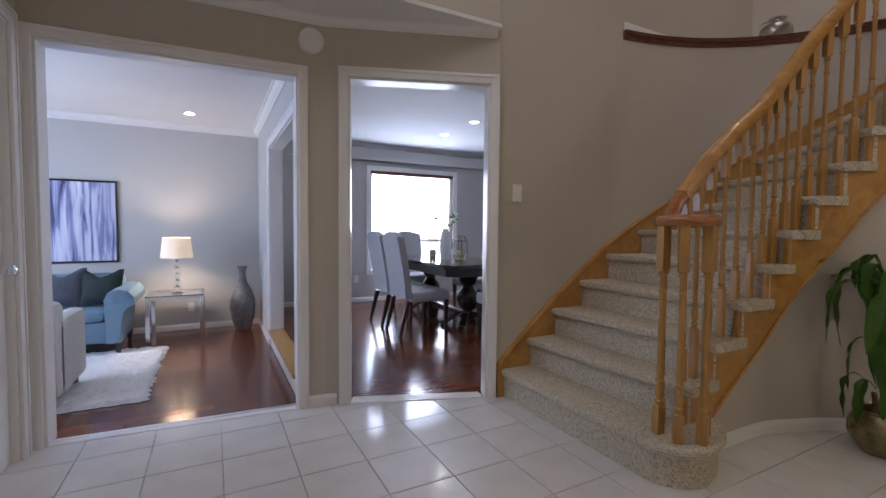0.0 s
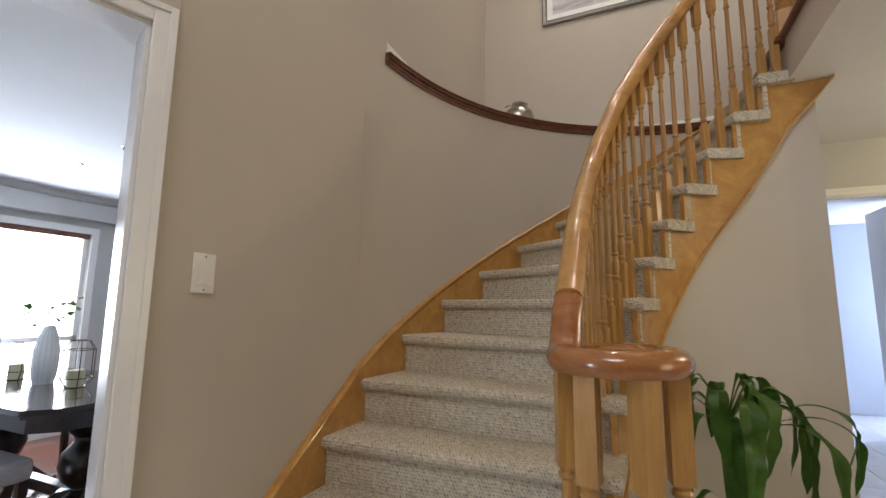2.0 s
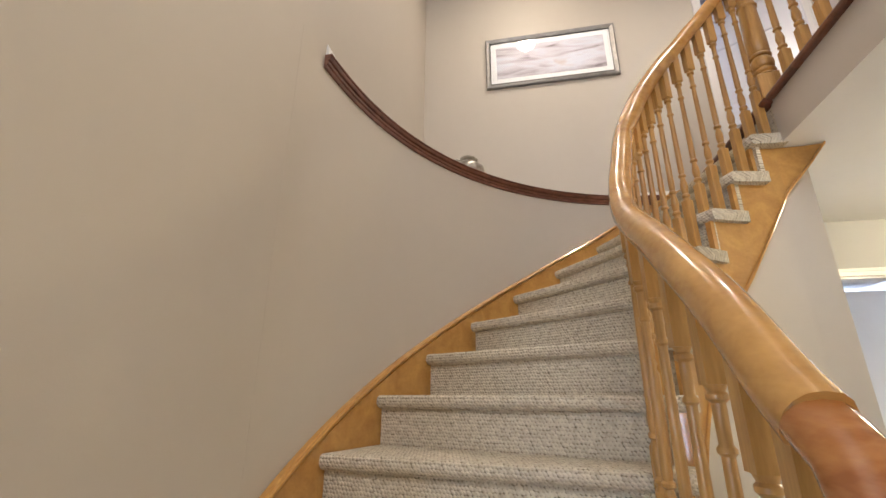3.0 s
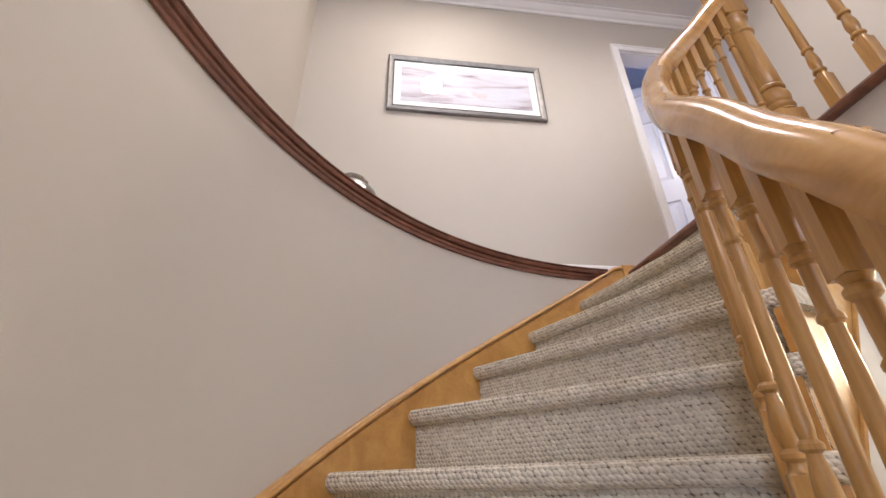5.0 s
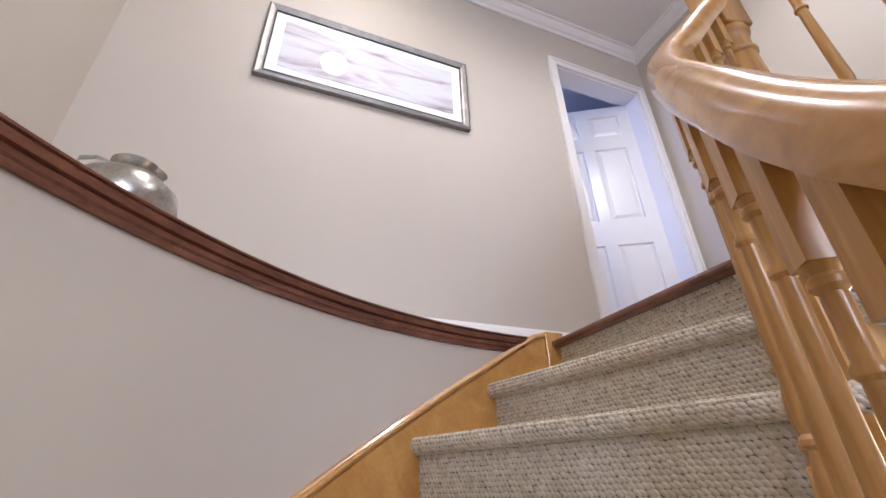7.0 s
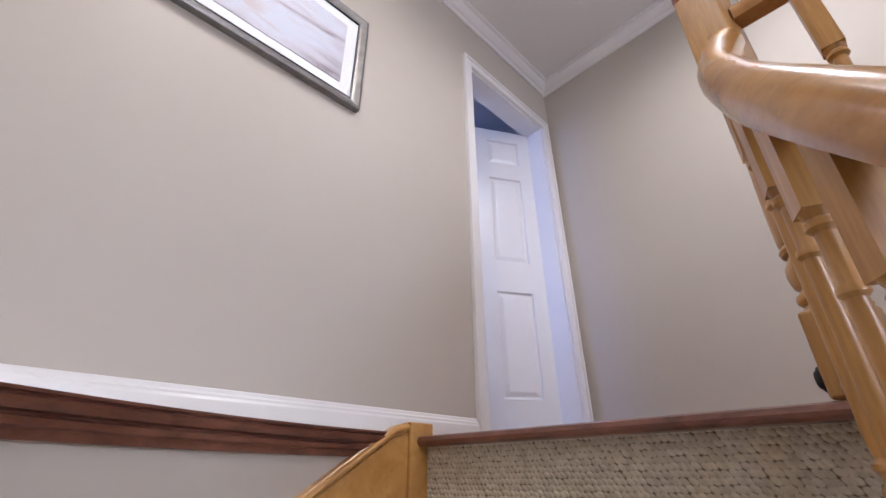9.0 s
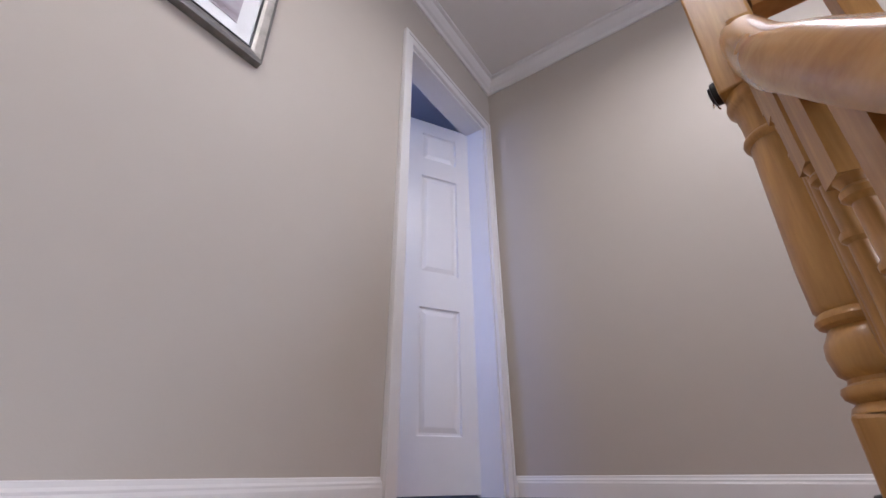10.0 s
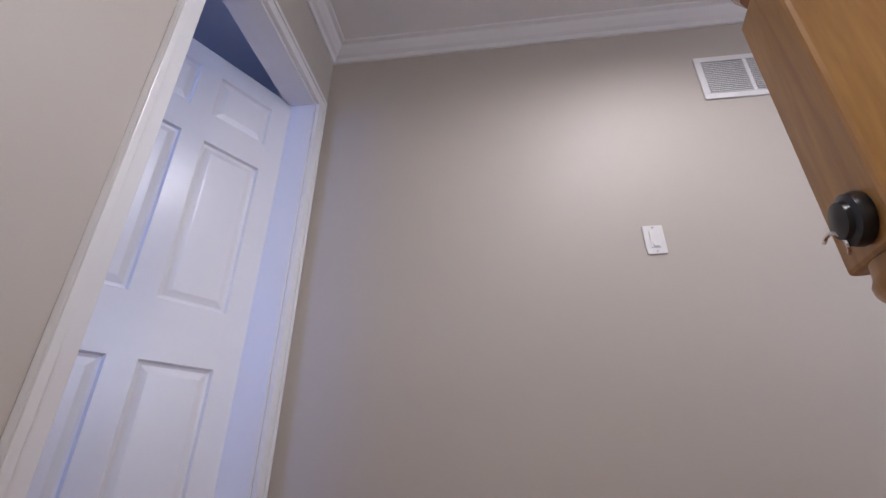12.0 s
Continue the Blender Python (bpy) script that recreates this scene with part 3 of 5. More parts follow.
# ---- floors ----
part("ground_slab", boxes((WEST - 0.1, 12.1, -5.1, 3.85, -0.14, -0.0062)), GROUT, kind="structure")
part("dining_subfloor", boxes((0.65, 5.4, 3.86, 7.6, -0.14, -0.014)), GROUT, kind="structure")
part("dining_subfloor_2", boxes((1.6, 5.4, 3.46, 3.858, -0.14, -0.014)), GROUT, kind="structure")
part("living_subfloor", boxes((-3.6, 0.53, 3.855, 7.6, SUNK - 0.1, SUNK - 0.014)), GROUT, kind="structure")
part("upper_subfloor", boxes((WEST, EAST + 2.2, -1.6, EDGE - 0.03, UP - 0.018, UP - 0.012)), GROUT, kind="structure")
part("bedroom_floor", boxes((EAST + 0.0, 7.0, -1.6, 3.0, UP - 0.011, UP)), FLOORWOOD, kind="structure")
part("landing_nosing", sweep([(CX + RW + 0.02, 1.405, UP - 0.030), (3.45, 1.372, UP - 0.034)], [(-0.05, 0), (0.022, 0), (0.030, 0.006), (0.032, 0.014), (0.028, 0.024), (0.018, 0.028), (-0.05, 0.028)][::-1]), MAHOG, kind="structure")
part("hall_edge_nosing", sweep([(3.44, EDGE, UP - 0.026), (WEST, EDGE, UP - 0.026)], [(-0.07, 0), (0.022, 0), (0.030, 0.006), (0.032, 0.016), (0.028, 0.026), (0.018, 0.030), (-0.07, 0.030)][::-1]), MAHOG, kind="structure")
part("dining_threshold", prism([(0.745, 3.665), (1.57, 3.366), (1.60, 3.46), (0.79, 3.76)], -0.005, 0.006), TRIM, kind="structure")
part("living_threshold", prism([(-0.815, 3.81), (0.415, 3.733), (0.42, 3.78), (-0.81, 3.857)], -0.10, 0.004), TRIM, kind="structure")
part("living_step_face", prism([(-0.815, 3.857), (0.415, 3.782), (0.42, 3.86), (-0.81, 3.935)], SUNK, -0.012), TRIM, kind="structure")


# ---- the staircase ----
stair = thing("curved_staircase", (1.7, 3.2, 0), "curved oak staircase with cream berber carpet on treads and risers", "staircase")
stair.matrix_world = Matrix.Identity(4)
NOSE = [(0.030, -0.052), (0.008, -0.052), (-0.004, -0.046), (-0.012, -0.034), (-0.014, -0.022), (-0.010, -0.008), (0.0, -0.001), (0.014, 0.0)]


def tread(n, out_end, inn_end, out_next, inn_next):
    """One carpeted tread: a rounded nosing from the wall end to the open end, and its top back to the next riser."""
    bm = bmesh.new()
    O, I, ON, IN = (Vector(p) for p in (out_end, inn_end, out_next, inn_next))
    rows = []
    for k in range(11):
        u = k / 10
        p, q = O.lerp(I, u), ON.lerp(IN, u)
        d = (q - p)
        L = d.length
        d = d / L
        sag = 0.0
        over = 1.0 if k < 10 else 0.4
        pts = [p + d * (a * over) for a, z in NOSE] + [p + d * (L * 0.5), q + d * 0.035]
        zs = [z for a, z in NOSE] + [0.0, 0.0]
        rows.append([bm.verts.new((c.x, c.y, RISE * n + z + sag)) for c, z in zip(pts, zs)] + [bm.verts.new((q.x + d.x * 0.035, q.y + d.y * 0.035, RISE * n - 0.052))])
    m = len(rows[0])
    for a, b in zip(rows, rows[1:]):
        for i in range(m):
            j = (i + 1) % m
            bm.faces.new((a[i], a[j], b[j], b[i]))
    bm.faces.new(rows[0]), bm.faces.new(rows[-1][::-1])
    L, tab = (I - O).length, {}
    for k, r in enumerate(rows):
        v = 0.0
        for i, vert in enumerate(r):
            v += (vert.co - r[i - 1].co).length if i else 0
            tab[vert] = (k / 10 * L, v)
    lay_uv(bm, tab)
    return bm


def riser(n, O, I, z0, z1):
    O, I = Vector(O), Vector(I)
    t = (I - O).normalized()
    d = Vector((-t.y, t.x))
    bm = bmesh.new()
    rows = []
    for k in range(9):
        p = O.lerp(I, k / 8) + d * 0.022
        q = p + d * 0.02
        rows.append([bm.verts.new((p.x, p.y, z0)), bm.verts.new((p.x, p.y, z1)), bm.verts.new((q.x, q.y, z1)), bm.verts.new((q.x, q.y, z0))])
    for a, b in zip(rows, rows[1:]):
        for i in range(4):
            j = (i + 1) % 4
            bm.faces.new((a[i], a[j], b[j], b[i]))
    bm.faces.new(rows[0]), bm.faces.new(rows[-1][::-1])
    tab = {}
    for k, r in enumerate(rows):
        for vert in r:
            tab[vert] = (k / 8 * (I - O).length, vert.co.z)
    lay_uv(bm, tab)
    return bm


def end_in(n, d):
    """Where riser n meets the open stringer, d in from the tread end."""
    O, I = Vector(OUT[n]), Vector(INN[n])
    return I + (O - I).normalized() * d


for n in range(2, 14):
    part("tread", tread(n, OUT[n], INN[n], OUT[n + 1], INN[n + 1]), CARPET, stair, "cream looped berber carpet", smooth=True)
for n in range(2, 15):
    part("riser", riser(n, OUT[n], tuple(end_in(n, 0.022)), RISE * (n - 1), RISE * n - 0.05 if n < 14 else UP - 0.028), CARPET, stair, "cream looped berber carpet")

# first step with its bullnose
bull = [(1.70, 3.315), (1.695, 2.80), (1.70, 2.25)] + [(1.895 + 0.195 * math.cos(radians(a)), 2.205 + 0.195 * math.sin(radians(a))) for a in range(185, 300, 12)] + [(2.06, 2.05), (2.16, 2.11), (2.24, 2.19), (2.03, 2.6), (1.96, 3.315)]


def inset(poly, d):
    c = Vector((1.93, 2.6))
    out = []
    for x, y in poly:
        v = c - Vector((x, y))
        k = Vector((v.x * 1.0, v.y * 0.35 if abs(v.y) > 0.5 else v.y)).normalized() * d
        out.append((x + k.x, y + (k.y if y < 3.3 else 0)))
    return out


bm = prism(inset(bull, 0.022), 0, RISE - 0.05)
run = [0.0]
for a, c in zip(bull, bull[1:]):
    run.append(run[-1] + math.dist(a, c))
bm.verts.ensure_lookup_table()
lay_uv(bm, {v: (run[i % len(bull)], v.co.z) for i, v in enumerate(bm.verts)})
part("bottom_riser", bm, CARPET, stair, "cream looped berber carpet", smooth=True)
bm = bmesh.new()
rows = []
for off, z in ((0.02, -0.052), (0.004, -0.048), (-0.008, -0.036), (-0.010, -0.022), (-0.006, -0.008), (0.006, -0.001), (0.02, 0.0)):
    rows.append([bm.verts.new((x, y, RISE + z)) for x, y in inset(bull, off)])
for a, b in zip(rows, rows[1:]):
    for i in range(len(a)):
        j = (i + 1) % len(a)
        bm.faces.new((a[i], a[j], b[j], b[i]))
sides = set(bm.faces)
bm.faces.new(rows[0][::-1]), bm.faces.new(rows[-1])
lay_uv(bm, {})
layer = bm.loops.layers.uv["pile"]
where = {v: (run[i], k * 0.014) for k, r in enumerate(rows) for i, v in enumerate(r)}
for f in sides:
    for c in f.loops:
        u, v = where[c.vert]
        c[layer].uv = (u + 0.5 * v, v * 1.05)
part("bullnose_tread", bm, CARPET, stair, "cream looped berber carpet with a rounded end", smooth=True)

# wall stringer with its bead
ss = [0.85 + (14.05 - 0.85) * i / 80 for i in range(81)]
bm = bmesh.new()
rows = []
for s in ss:
    if s < 4.8:
        p, nrm = Vector((np.interp(s, [0.85, 1, 2, 3, 4, 5], [1.668, 1.70, 1.92, 2.145, 2.41, OUT[5][0]]), NORTH - 0.001)), Vector((0, -1))
    else:
        a = radians(89 - 10 * (s - 5))
        nrm = -Vector((math.cos(a), math.sin(a)))
        p = Vector((CX, CY)) - nrm * (RW - 0.001)
    top = min(RISE * s + 0.075, UP + 0.035)
    low = max(0.0, RISE * s - 0.30)
    sec = [(0.0, low), (0.022, low), (0.022, top - 0.030), (0.017, top - 0.027), (0.017, top - 0.023), (0.029, top - 0.020), (0.032, top - 0.013), (0.029, top - 0.006), (0.021, top - 0.005), (0.018, top), (0.0, top)]
    rows.append([bm.verts.new((p.x + nrm.x * u, p.y + nrm.y * u, z)) for u, z in sec])
for a, b in zip(rows, rows[1:]):
    for i in range(len(a)):
        j = (i + 1) % len(a)
        bm.faces.new((a[i], a[j], b[j], b[i]))
bm.faces.new(rows[0]), bm.faces.new(rows[-1][::-1])
part("wall_stringer", bm, OAK_FACE, stair, "golden oak wall stringer with a rounded top bead", smooth=True)
part("stringer_end", boxes((CX + RW - 0.035, CX + RW + 0.008, 1.372, 1.46, UP - 0.22, UP + 0.035), bev=0.004), OAK_FACE, stair, "golden oak end block")

# open stringer: stepped top, sloping foot
bm = bmesh.new()


def drop(s):
    return RISE * s - np.interp(s, [2, 4, 8, 12, 14], [0.40, 0.42, 0.48, 0.495, 0.49])


def open_side(s, d):
    return offset_inner(s, d + 0.03 * max(0, min(1, (s - 12) / 2)))


for n in range(1, 14):
    rows, bm = [], bmesh.new()
    for k in range(7):
        s = max(1.72, n + k / 6)
        p, q = open_side(s, 0.026), open_side(s, 0.052)
        lo, hi = max(0.0, drop(s)), RISE * n - 0.05
        rows.append([bm.verts.new((*p, lo)), bm.verts.new((*p, hi)), bm.verts.new((*q, hi)), bm.verts.new((*q, lo))])
    for a, b in zip(rows, rows[1:]):
        if (a[0].co - b[0].co).length < 1e-5:
            continue
        for i in range(4):
            j = (i + 1) % 4
            bm.faces.new((a[i], a[j], b[j], b[i]))
    bm.faces.new(rows[0]), bm.faces.new(rows[-1][::-1])
    part("open_stringer", bm, OAK_FACE, stair, "golden oak open stringer cut to the steps")
bm = bmesh.new()
tail = [(open_side(14, 0.026), drop(14)), (Vector((3.515, 1.24)), 2.36), (Vector((3.505, 1.17)), LOW_CEIL - 0.004)]
rows = []
for p, lo in tail:
    rows.append([bm.verts.new((p.x, p.y, lo)), bm.verts.new((p.x, p.y, LOW_CEIL - 0.002)), bm.verts.new((p.x + 0.026, p.y, LOW_CEIL - 0.002)), bm.verts.new((p.x + 0.026, p.y, lo))])
for a, b in zip(rows, rows[1:]):
    for i in range(4):
        j = (i + 1) % 4
        bm.faces.new((a[i], a[j], b[j], b[i]))
bm.faces.new(rows[0]), bm.faces.new(rows[-1][::-1])
part("stringer_tail", bm, OAK_FACE, stair, "golden oak stringer tail")
sp = [1.9 + (14.0 - 1.9) * i / 60 for i in range(61)]
path = [(*open_side(s, 0.024), max(0.0, drop(s))) for s in sp] + [(3.513, 1.24, 2.36), (3.503, 1.17, LOW_CEIL - 0.01)]
part("stringer_bead", sweep(path, [(0, 0), (0.010, 0.002), (0.012, 0.010), (0.008, 0.017), (0, 0.018)]), OAK_FACE, stair, "golden oak bead", smooth=True)
part("stair_soffit_wall", sweep([(*offset_inner(s, 0.13), max(0.01, drop(s) - 0.02)) for s in sp], [(0, 0), (0, 0.05), (-0.03, 0.05), (-0.03, 0)]), PAINT, stair, "painted wall under the stair")

# ---- railing ----
railing = thing("stair_railing", (0, 0, 0), "glossy golden oak stair railing with turned balusters and a volute", "railing")


def oval(w, h, n=16, flat=0.35):
    pts = []
    for i in range(n):
        a = 2 * math.pi * i / n
        x, y = math.cos(a), math.sin(a)
        y = y if y > -flat * 2 else -flat * 2
        pts.append((w / 2 * (abs(x) ** 0.85) * (1 if x > 0 else -1), h / 2 * y))
    return pts


def rail_up(s):
    """Height of the rail's top above the line of the nosings."""
    return float(np.interp(s, [1, 2, 4, 5, 6.5, 8, 10, 12, 13.2, 14], [0.945, 0.945, 0.928, 0.905, 0.880, 0.880, 0.89, 0.895, 0.86, 0.83]))


def rail_in(s):
    """How far the rail stands in from the open tread ends."""
    return float(np.interp(s, [2, 5, 8, 10.5, 12.5, 14], [0.090, 0.095, 0.100, 0.092, 0.075, 0.040]))


rp = []
for i in range(72):
    s = 13.95 - (13.95 - 1.9) * i / 71
    p = offset_inner(s, rail_in(s))
    z = RISE * s + rail_up(s) - 0.03
    e = 1.19
    z = e + math.log1p(math.exp((z - e) * 22)) / 22
    rp.append((p.x, p.y, z))
rp = [(3.498, 1.361, RISE * 14 + rail_up(14) - 0.03)] + [q for q in rp if q[1] > 1.42 or q[0] < 3.3]
flat_part = [q for q in rp if q[0] > 1.99]
part("handrail", sweep(flat_part, oval(0.074, 0.083), tilt=True), OAK_RAIL, railing, "glossy golden oak handrail", smooth=True)
lx, ly, lz = flat_part[-1]
vol = [(lx, ly, lz), (1.972, ly, lz - 0.032), (1.950, ly, 1.232), (1.925, ly - 0.001, 1.207)]
for a in range(96, 470, 12):
    r = np.interp(a, [95, 270, 360, 470], [0.112, 0.108, 0.075, 0.040])
    vol.append((1.905 + r * math.cos(radians(a)), ly - 0.112 + r * math.sin(radians(a)), 1.190))
part("volute", sweep(vol, oval(0.074, 0.062), tilt=True), CAP_WOOD, railing, "reddish oak volute cap", smooth=True)
part("volute_eye", lathe([(0.03, 1.16), (0.052, 1.165), (0.060, 1.19), (0.055, 1.215), (0.03, 1.225), (0, 1.226)], 24, (1.915, ly - 0.116, 0)), CAP_WOOD, railing, "reddish oak round eye of the volute", smooth=True)


def baluster(height, low, top, w=0.040, slope=0.0):
    """A turned baluster: square foot of length low, turned shaft, square head of length top; its head is cut to the rail's slope."""
    bm = bmesh.new()
    h = w / 2
    box(bm, -h, h, -h, h, 0, low, bev=0.003, segs=1)
    vs = box(bm, -h, h, -h, h, height - top, height + 0.03)
    z1, z0 = height - top, low
    L = z1 - z0
    r = w / 2
    prof = [(r * 0.98, z0), (r * 0.72, z0 + 0.008), (r * 0.70, z0 + 0.014), (r * 0.98, z0 + 0.020), (r * 0.98, z0 + 0.027), (r * 0.66, z0 + 0.034), (r * 0.78, z0 + 0.045), (r * 0.92, z0 + 0.065), (r * 0.84, z0 + 0.085),
            (r * 0.58, z0 + 0.11), (r * 0.55, z0 + 0.116), (r * 0.90, z0 + 0.121), (r * 0.90, z0 + 0.128), (r * 0.60, z0 + 0.134), (r * 0.72, z0 + 0.15), (r * 0.60, z0 + L * 0.72),
            (r * 0.56, z1 - 0.105), (r * 0.82, z1 - 0.100), (r * 0.82, z1 - 0.094), (r * 0.58, z1 - 0.088), (r * 0.62, z1 - 0.035), (r * 0.60, z1 - 0.028), (r * 0.95, z1 - 0.022), (r * 0.95, z1 - 0.015), (r * 0.72, z1 - 0.010), (r * 0.98, z1)]
    lathe(prof, 12, bm=bm)
    return bm


def build_baluster(name, height, low, top, w=0.040):
    me_ob = part(name, baluster(height, low, top, w), OAK, smooth=True)
    return me_ob


first_b = {}
for n in range(2, 14):
    for k, fr in enumerate((0.28, 0.78)):
        s = n + fr
        p = offset_inner(s, rail_in(s))
        h = RISE * s + rail_up(s) - 0.055 - RISE * n
        q = along(INN, s + 0.2) - along(INN, s - 0.2)
        key = (k, n // 3)
        if key not in first_b:
            first_b[key] = build_baluster("baluster", h, 0.16 + 0.10 * k, 0.15 + 0.02 * k, 0.036)
            ob = first_b[key]
        else:
            ob = new("baluster", first_b[key].data)
        ob.parent = railing
        ob.matrix_world = pose(p.x, p.y, RISE * n, rz=math.degrees(math.atan2(q.y, q.x)))
posts = None
for a, r in ((150, 0.110), (205, 0.110), (262, 0.108), (318, 0.095), (92, 0.110)):
    if posts is None:
        posts = build_baluster("volute_post", 1.165 - RISE, 0.13, 0.20, 0.041)
        ob = posts
    else:
        ob = new("volute_post", posts.data)
    ob.parent = railing
    ob.matrix_world = pose(1.905 + r * math.cos(radians(a)), ly - 0.112 + r * math.sin(radians(a)), RISE, rz=a + 20)

# newel at the head of the stair
NX, NY = 3.509, 1.326
newel = thing("newel_post", (NX, NY, UP), "tall turned golden oak newel post with a round cap", "newel post", rz=-13)
h = 0.047
part("newel_foot", boxes((-h, h, -h, h, 0, 0.150), bev=0.006), OAK, newel, "square oak foot")
part("newel_shaft", lathe([(0.050, 0.150), (0.047, 0.158), (0.041, 0.163), (0.050, 0.170), (0.052, 0.177), (0.050, 0.183), (0.041, 0.188), (0.040, 0.194), (0.047, 0.200), (0.049, 0.206), (0.052, 0.224), (0.050, 0.240), (0.041, 0.256), (0.038, 0.261),
                           (0.047, 0.265), (0.050, 0.272), (0.047, 0.279), (0.043, 0.283), (0.047, 0.290), (0.0475, 0.35), (0.043, 0.50), (0.040, 0.582), (0.046, 0.586), (0.048, 0.592), (0.046, 0.598), (0.040, 0.602), (0.040, 0.635), (0.043, 0.660), (0.046, 0.664), (0.0505, 0.671), (0.051, 0.678), (0.048, 0.685), (0.047, 0.697)], 28), OAK, newel, "turned oak shaft with rings", smooth=True)
part("newel_head", boxes((-h, h, -h, h, 0.697, 1.03), bev=0.005), OAK, newel, "square oak head")
part("newel_cap", lathe([(0.030, 1.03), (0.030, 1.042), (0.052, 1.052), (0.060, 1.07), (0.058, 1.095), (0.045, 1.12), (0.02, 1.135), (0, 1.138)], 24), CAP_WOOD, newel, "reddish round cap", smooth=True)
for z in (0.038, 0.730):
    latch = part("gate_bracket", lathe([(0.023, 0), (0.024, 0.003), (0.0225, 0.010), (0.017, 0.012), (0.016, 0.016), (0.005, 0.018), (0, 0.018)], 24), BLACK, newel, "black plastic safety gate bracket", smooth=True)
    latch.matrix_basis = pose(h + 0.0005, 0.010, z, ry=90)
    part("bracket_hook", sweep([(0.010 * math.cos(k * 0.6) + 0.014, 0.010 * math.sin(k * 0.6) - 0.016, 0.010 + 0.0015 * k) for k in range(8)], oval(0.0035, 0.0035, 6)), CHROME, latch, "steel hook", smooth=True)

# upper hall balustrade
upper = thing("landing_railing", (0, 0, 0), "golden oak balustrade along the upper hall edge", "railing")
part("handrail", sweep([(NX - h, NY, UP + 0.90), (WEST + 0.01, NY, UP + 0.90)], oval(0.064, 0.060)), OAK_RAIL, upper, "glossy golden oak handrail", smooth=True)
ub = build_baluster("baluster", 0.875, 0.16, 0.20)
ub.parent = upper
ub.matrix_world = pose(NX - 0.17, NY, UP)
for k in range(1, 32):
    x = NX - 0.17 - 0.135 * k
    if x > WEST + 0.08:
        ob = new("baluster", ub.data)
        ob.parent, ob.matrix_world = upper, pose(x, NY, UP)


DOOR_TURN = 59.7


# ---- the bedroom door ----
def panel_door(name, w, hgt, label):
    """A moulded six-panel leaf, hinge edge at x 0, front towards -y."""
    d = thing(name, (0, 0, 0), label, "door")
    t = 0.035
    cols = ((0.098, 0.316), (w - 0.316, w - 0.098))
    rws = ((0.223, 0.80), (0.985, 1.585), (1.705, 1.895))
    bm = bmesh.new()
    ys = (0.0, t)
    xs = [0, cols[0][0], cols[0][1], cols[1][0], cols[1][1], w]
    zs = [0, rws[0][0], rws[0][1], rws[1][0], rws[1][1], rws[2][0], rws[2][1], hgt]
    for i in range(5):
        for j in range(7):
            if i in (1, 3) and j in (1, 3, 5):
                continue
            box(bm, xs[i], xs[i + 1], 0, t, zs[j], zs[j + 1])
    bmesh.ops.remove_doubles(bm, verts=bm.verts, dist=1e-5)
    part("leaf_frame", bm, TRIM, d, "white painted moulded leaf")
    for cx0, cx1 in cols:
        for z0, z1 in rws:
            bm = bmesh.new()
            for sgn, y in ((1, 0.0), (-1, t)):
                rings = []
                for ins, dep in ((0.0, 0.001), (0.005, 0.012), (0.014, 0.013), (0.036, 0.004), (0.042, 0.0035)):
                    yy = y + sgn * dep
                    rings.append([bm.verts.new(c) for c in ((cx0 + ins, yy, z0 + ins), (cx1 - ins, yy, z0 + ins), (cx1 - ins, yy, z1 - ins), (cx0 + ins, yy, z1 - ins))])
                for a, b in zip(rings, rings[1:]):
                    for i in range(4):
                        j = (i + 1) % 4
                        bm.faces.new((a[i], a[j], b[j], b[i]))
                bm.faces.new(rings[-1])
            part("panel", bm, TRIM, d)
    k = part("door_knob", lathe([(0.028, 0), (0.028, 0.006), (0.012, 0.012), (0.012, 0.035), (0.026, 0.045), (0.028, 0.06), (0.015, 0.07), (0, 0.071)], 18), CHROME, d, "chrome knob", smooth=True)
    k.matrix_basis = pose(w - 0.07, 0, 0.93, rx=90)
    return d


leaf = panel_door("bedroom_door", 0.71, 1.985, "white six-panel interior door standing ajar")
leaf.matrix_world = pose(EAST + 0.133, 0.2515, UP + 0.010, rz=DOOR_TURN)
for z in (0.2, 1.0, 1.8):
    hb = part("hinge", lathe([(0.006, 0), (0.006, 0.08)], 8), CHROME, leaf, "steel hinge")
    hb.matrix_basis = pose(-0.004, 0.0, z)
wall("wall_bedroom_south", (EAST + 0.12, -1.6), (7.0, -1.6), UP, TOP_CEIL - 0.2, -T_W, (), PAINT_COOL)
wall("wall_bedroom_east", (7.0, 3.0), (7.0, -1.6), UP, TOP_CEIL - 0.2, T_W, (), PAINT_COOL)
wall("wall_bedroom_north", (EAST + 0.12, 3.0), (7.0, 3.0), UP, TOP_CEIL - 0.2, T_W, (), PAINT_COOL)
wall("wall_bedroom_west", (EAST + 0.12, -0.2), (EAST + 0.12, -1.6), UP, TOP_CEIL - 0.2, -T_W, (), PAINT_COOL)
part("ceiling_bedroom", boxes((EAST + 0.12, 7.1, -1.7, 3.1, TOP_CEIL - 0.2, TOP_CEIL - 0.1)), CEIL, kind="structure")
crown("crown_bedroom", [(EAST + 0.12, 3.0), (7.0, 3.0), (7.0, -1.6), (EAST + 0.12, -1.6)], TOP_CEIL - 0.2)

closet = panel_door("closet_door", 0.74, 2.07, "closed white six-panel closet door beside the living room opening")
closet.matrix_world = pose(WEST - 0.035, SOUTH + 4.645, 0.008, rz=90)


# ---- fittings on the walls ----
def on_wall(p, facing):
    """A frame on a wall: x along it, y out of it, z up; facing: the degrees of the outward normal."""
    return pose(*p, rz=facing - 90)


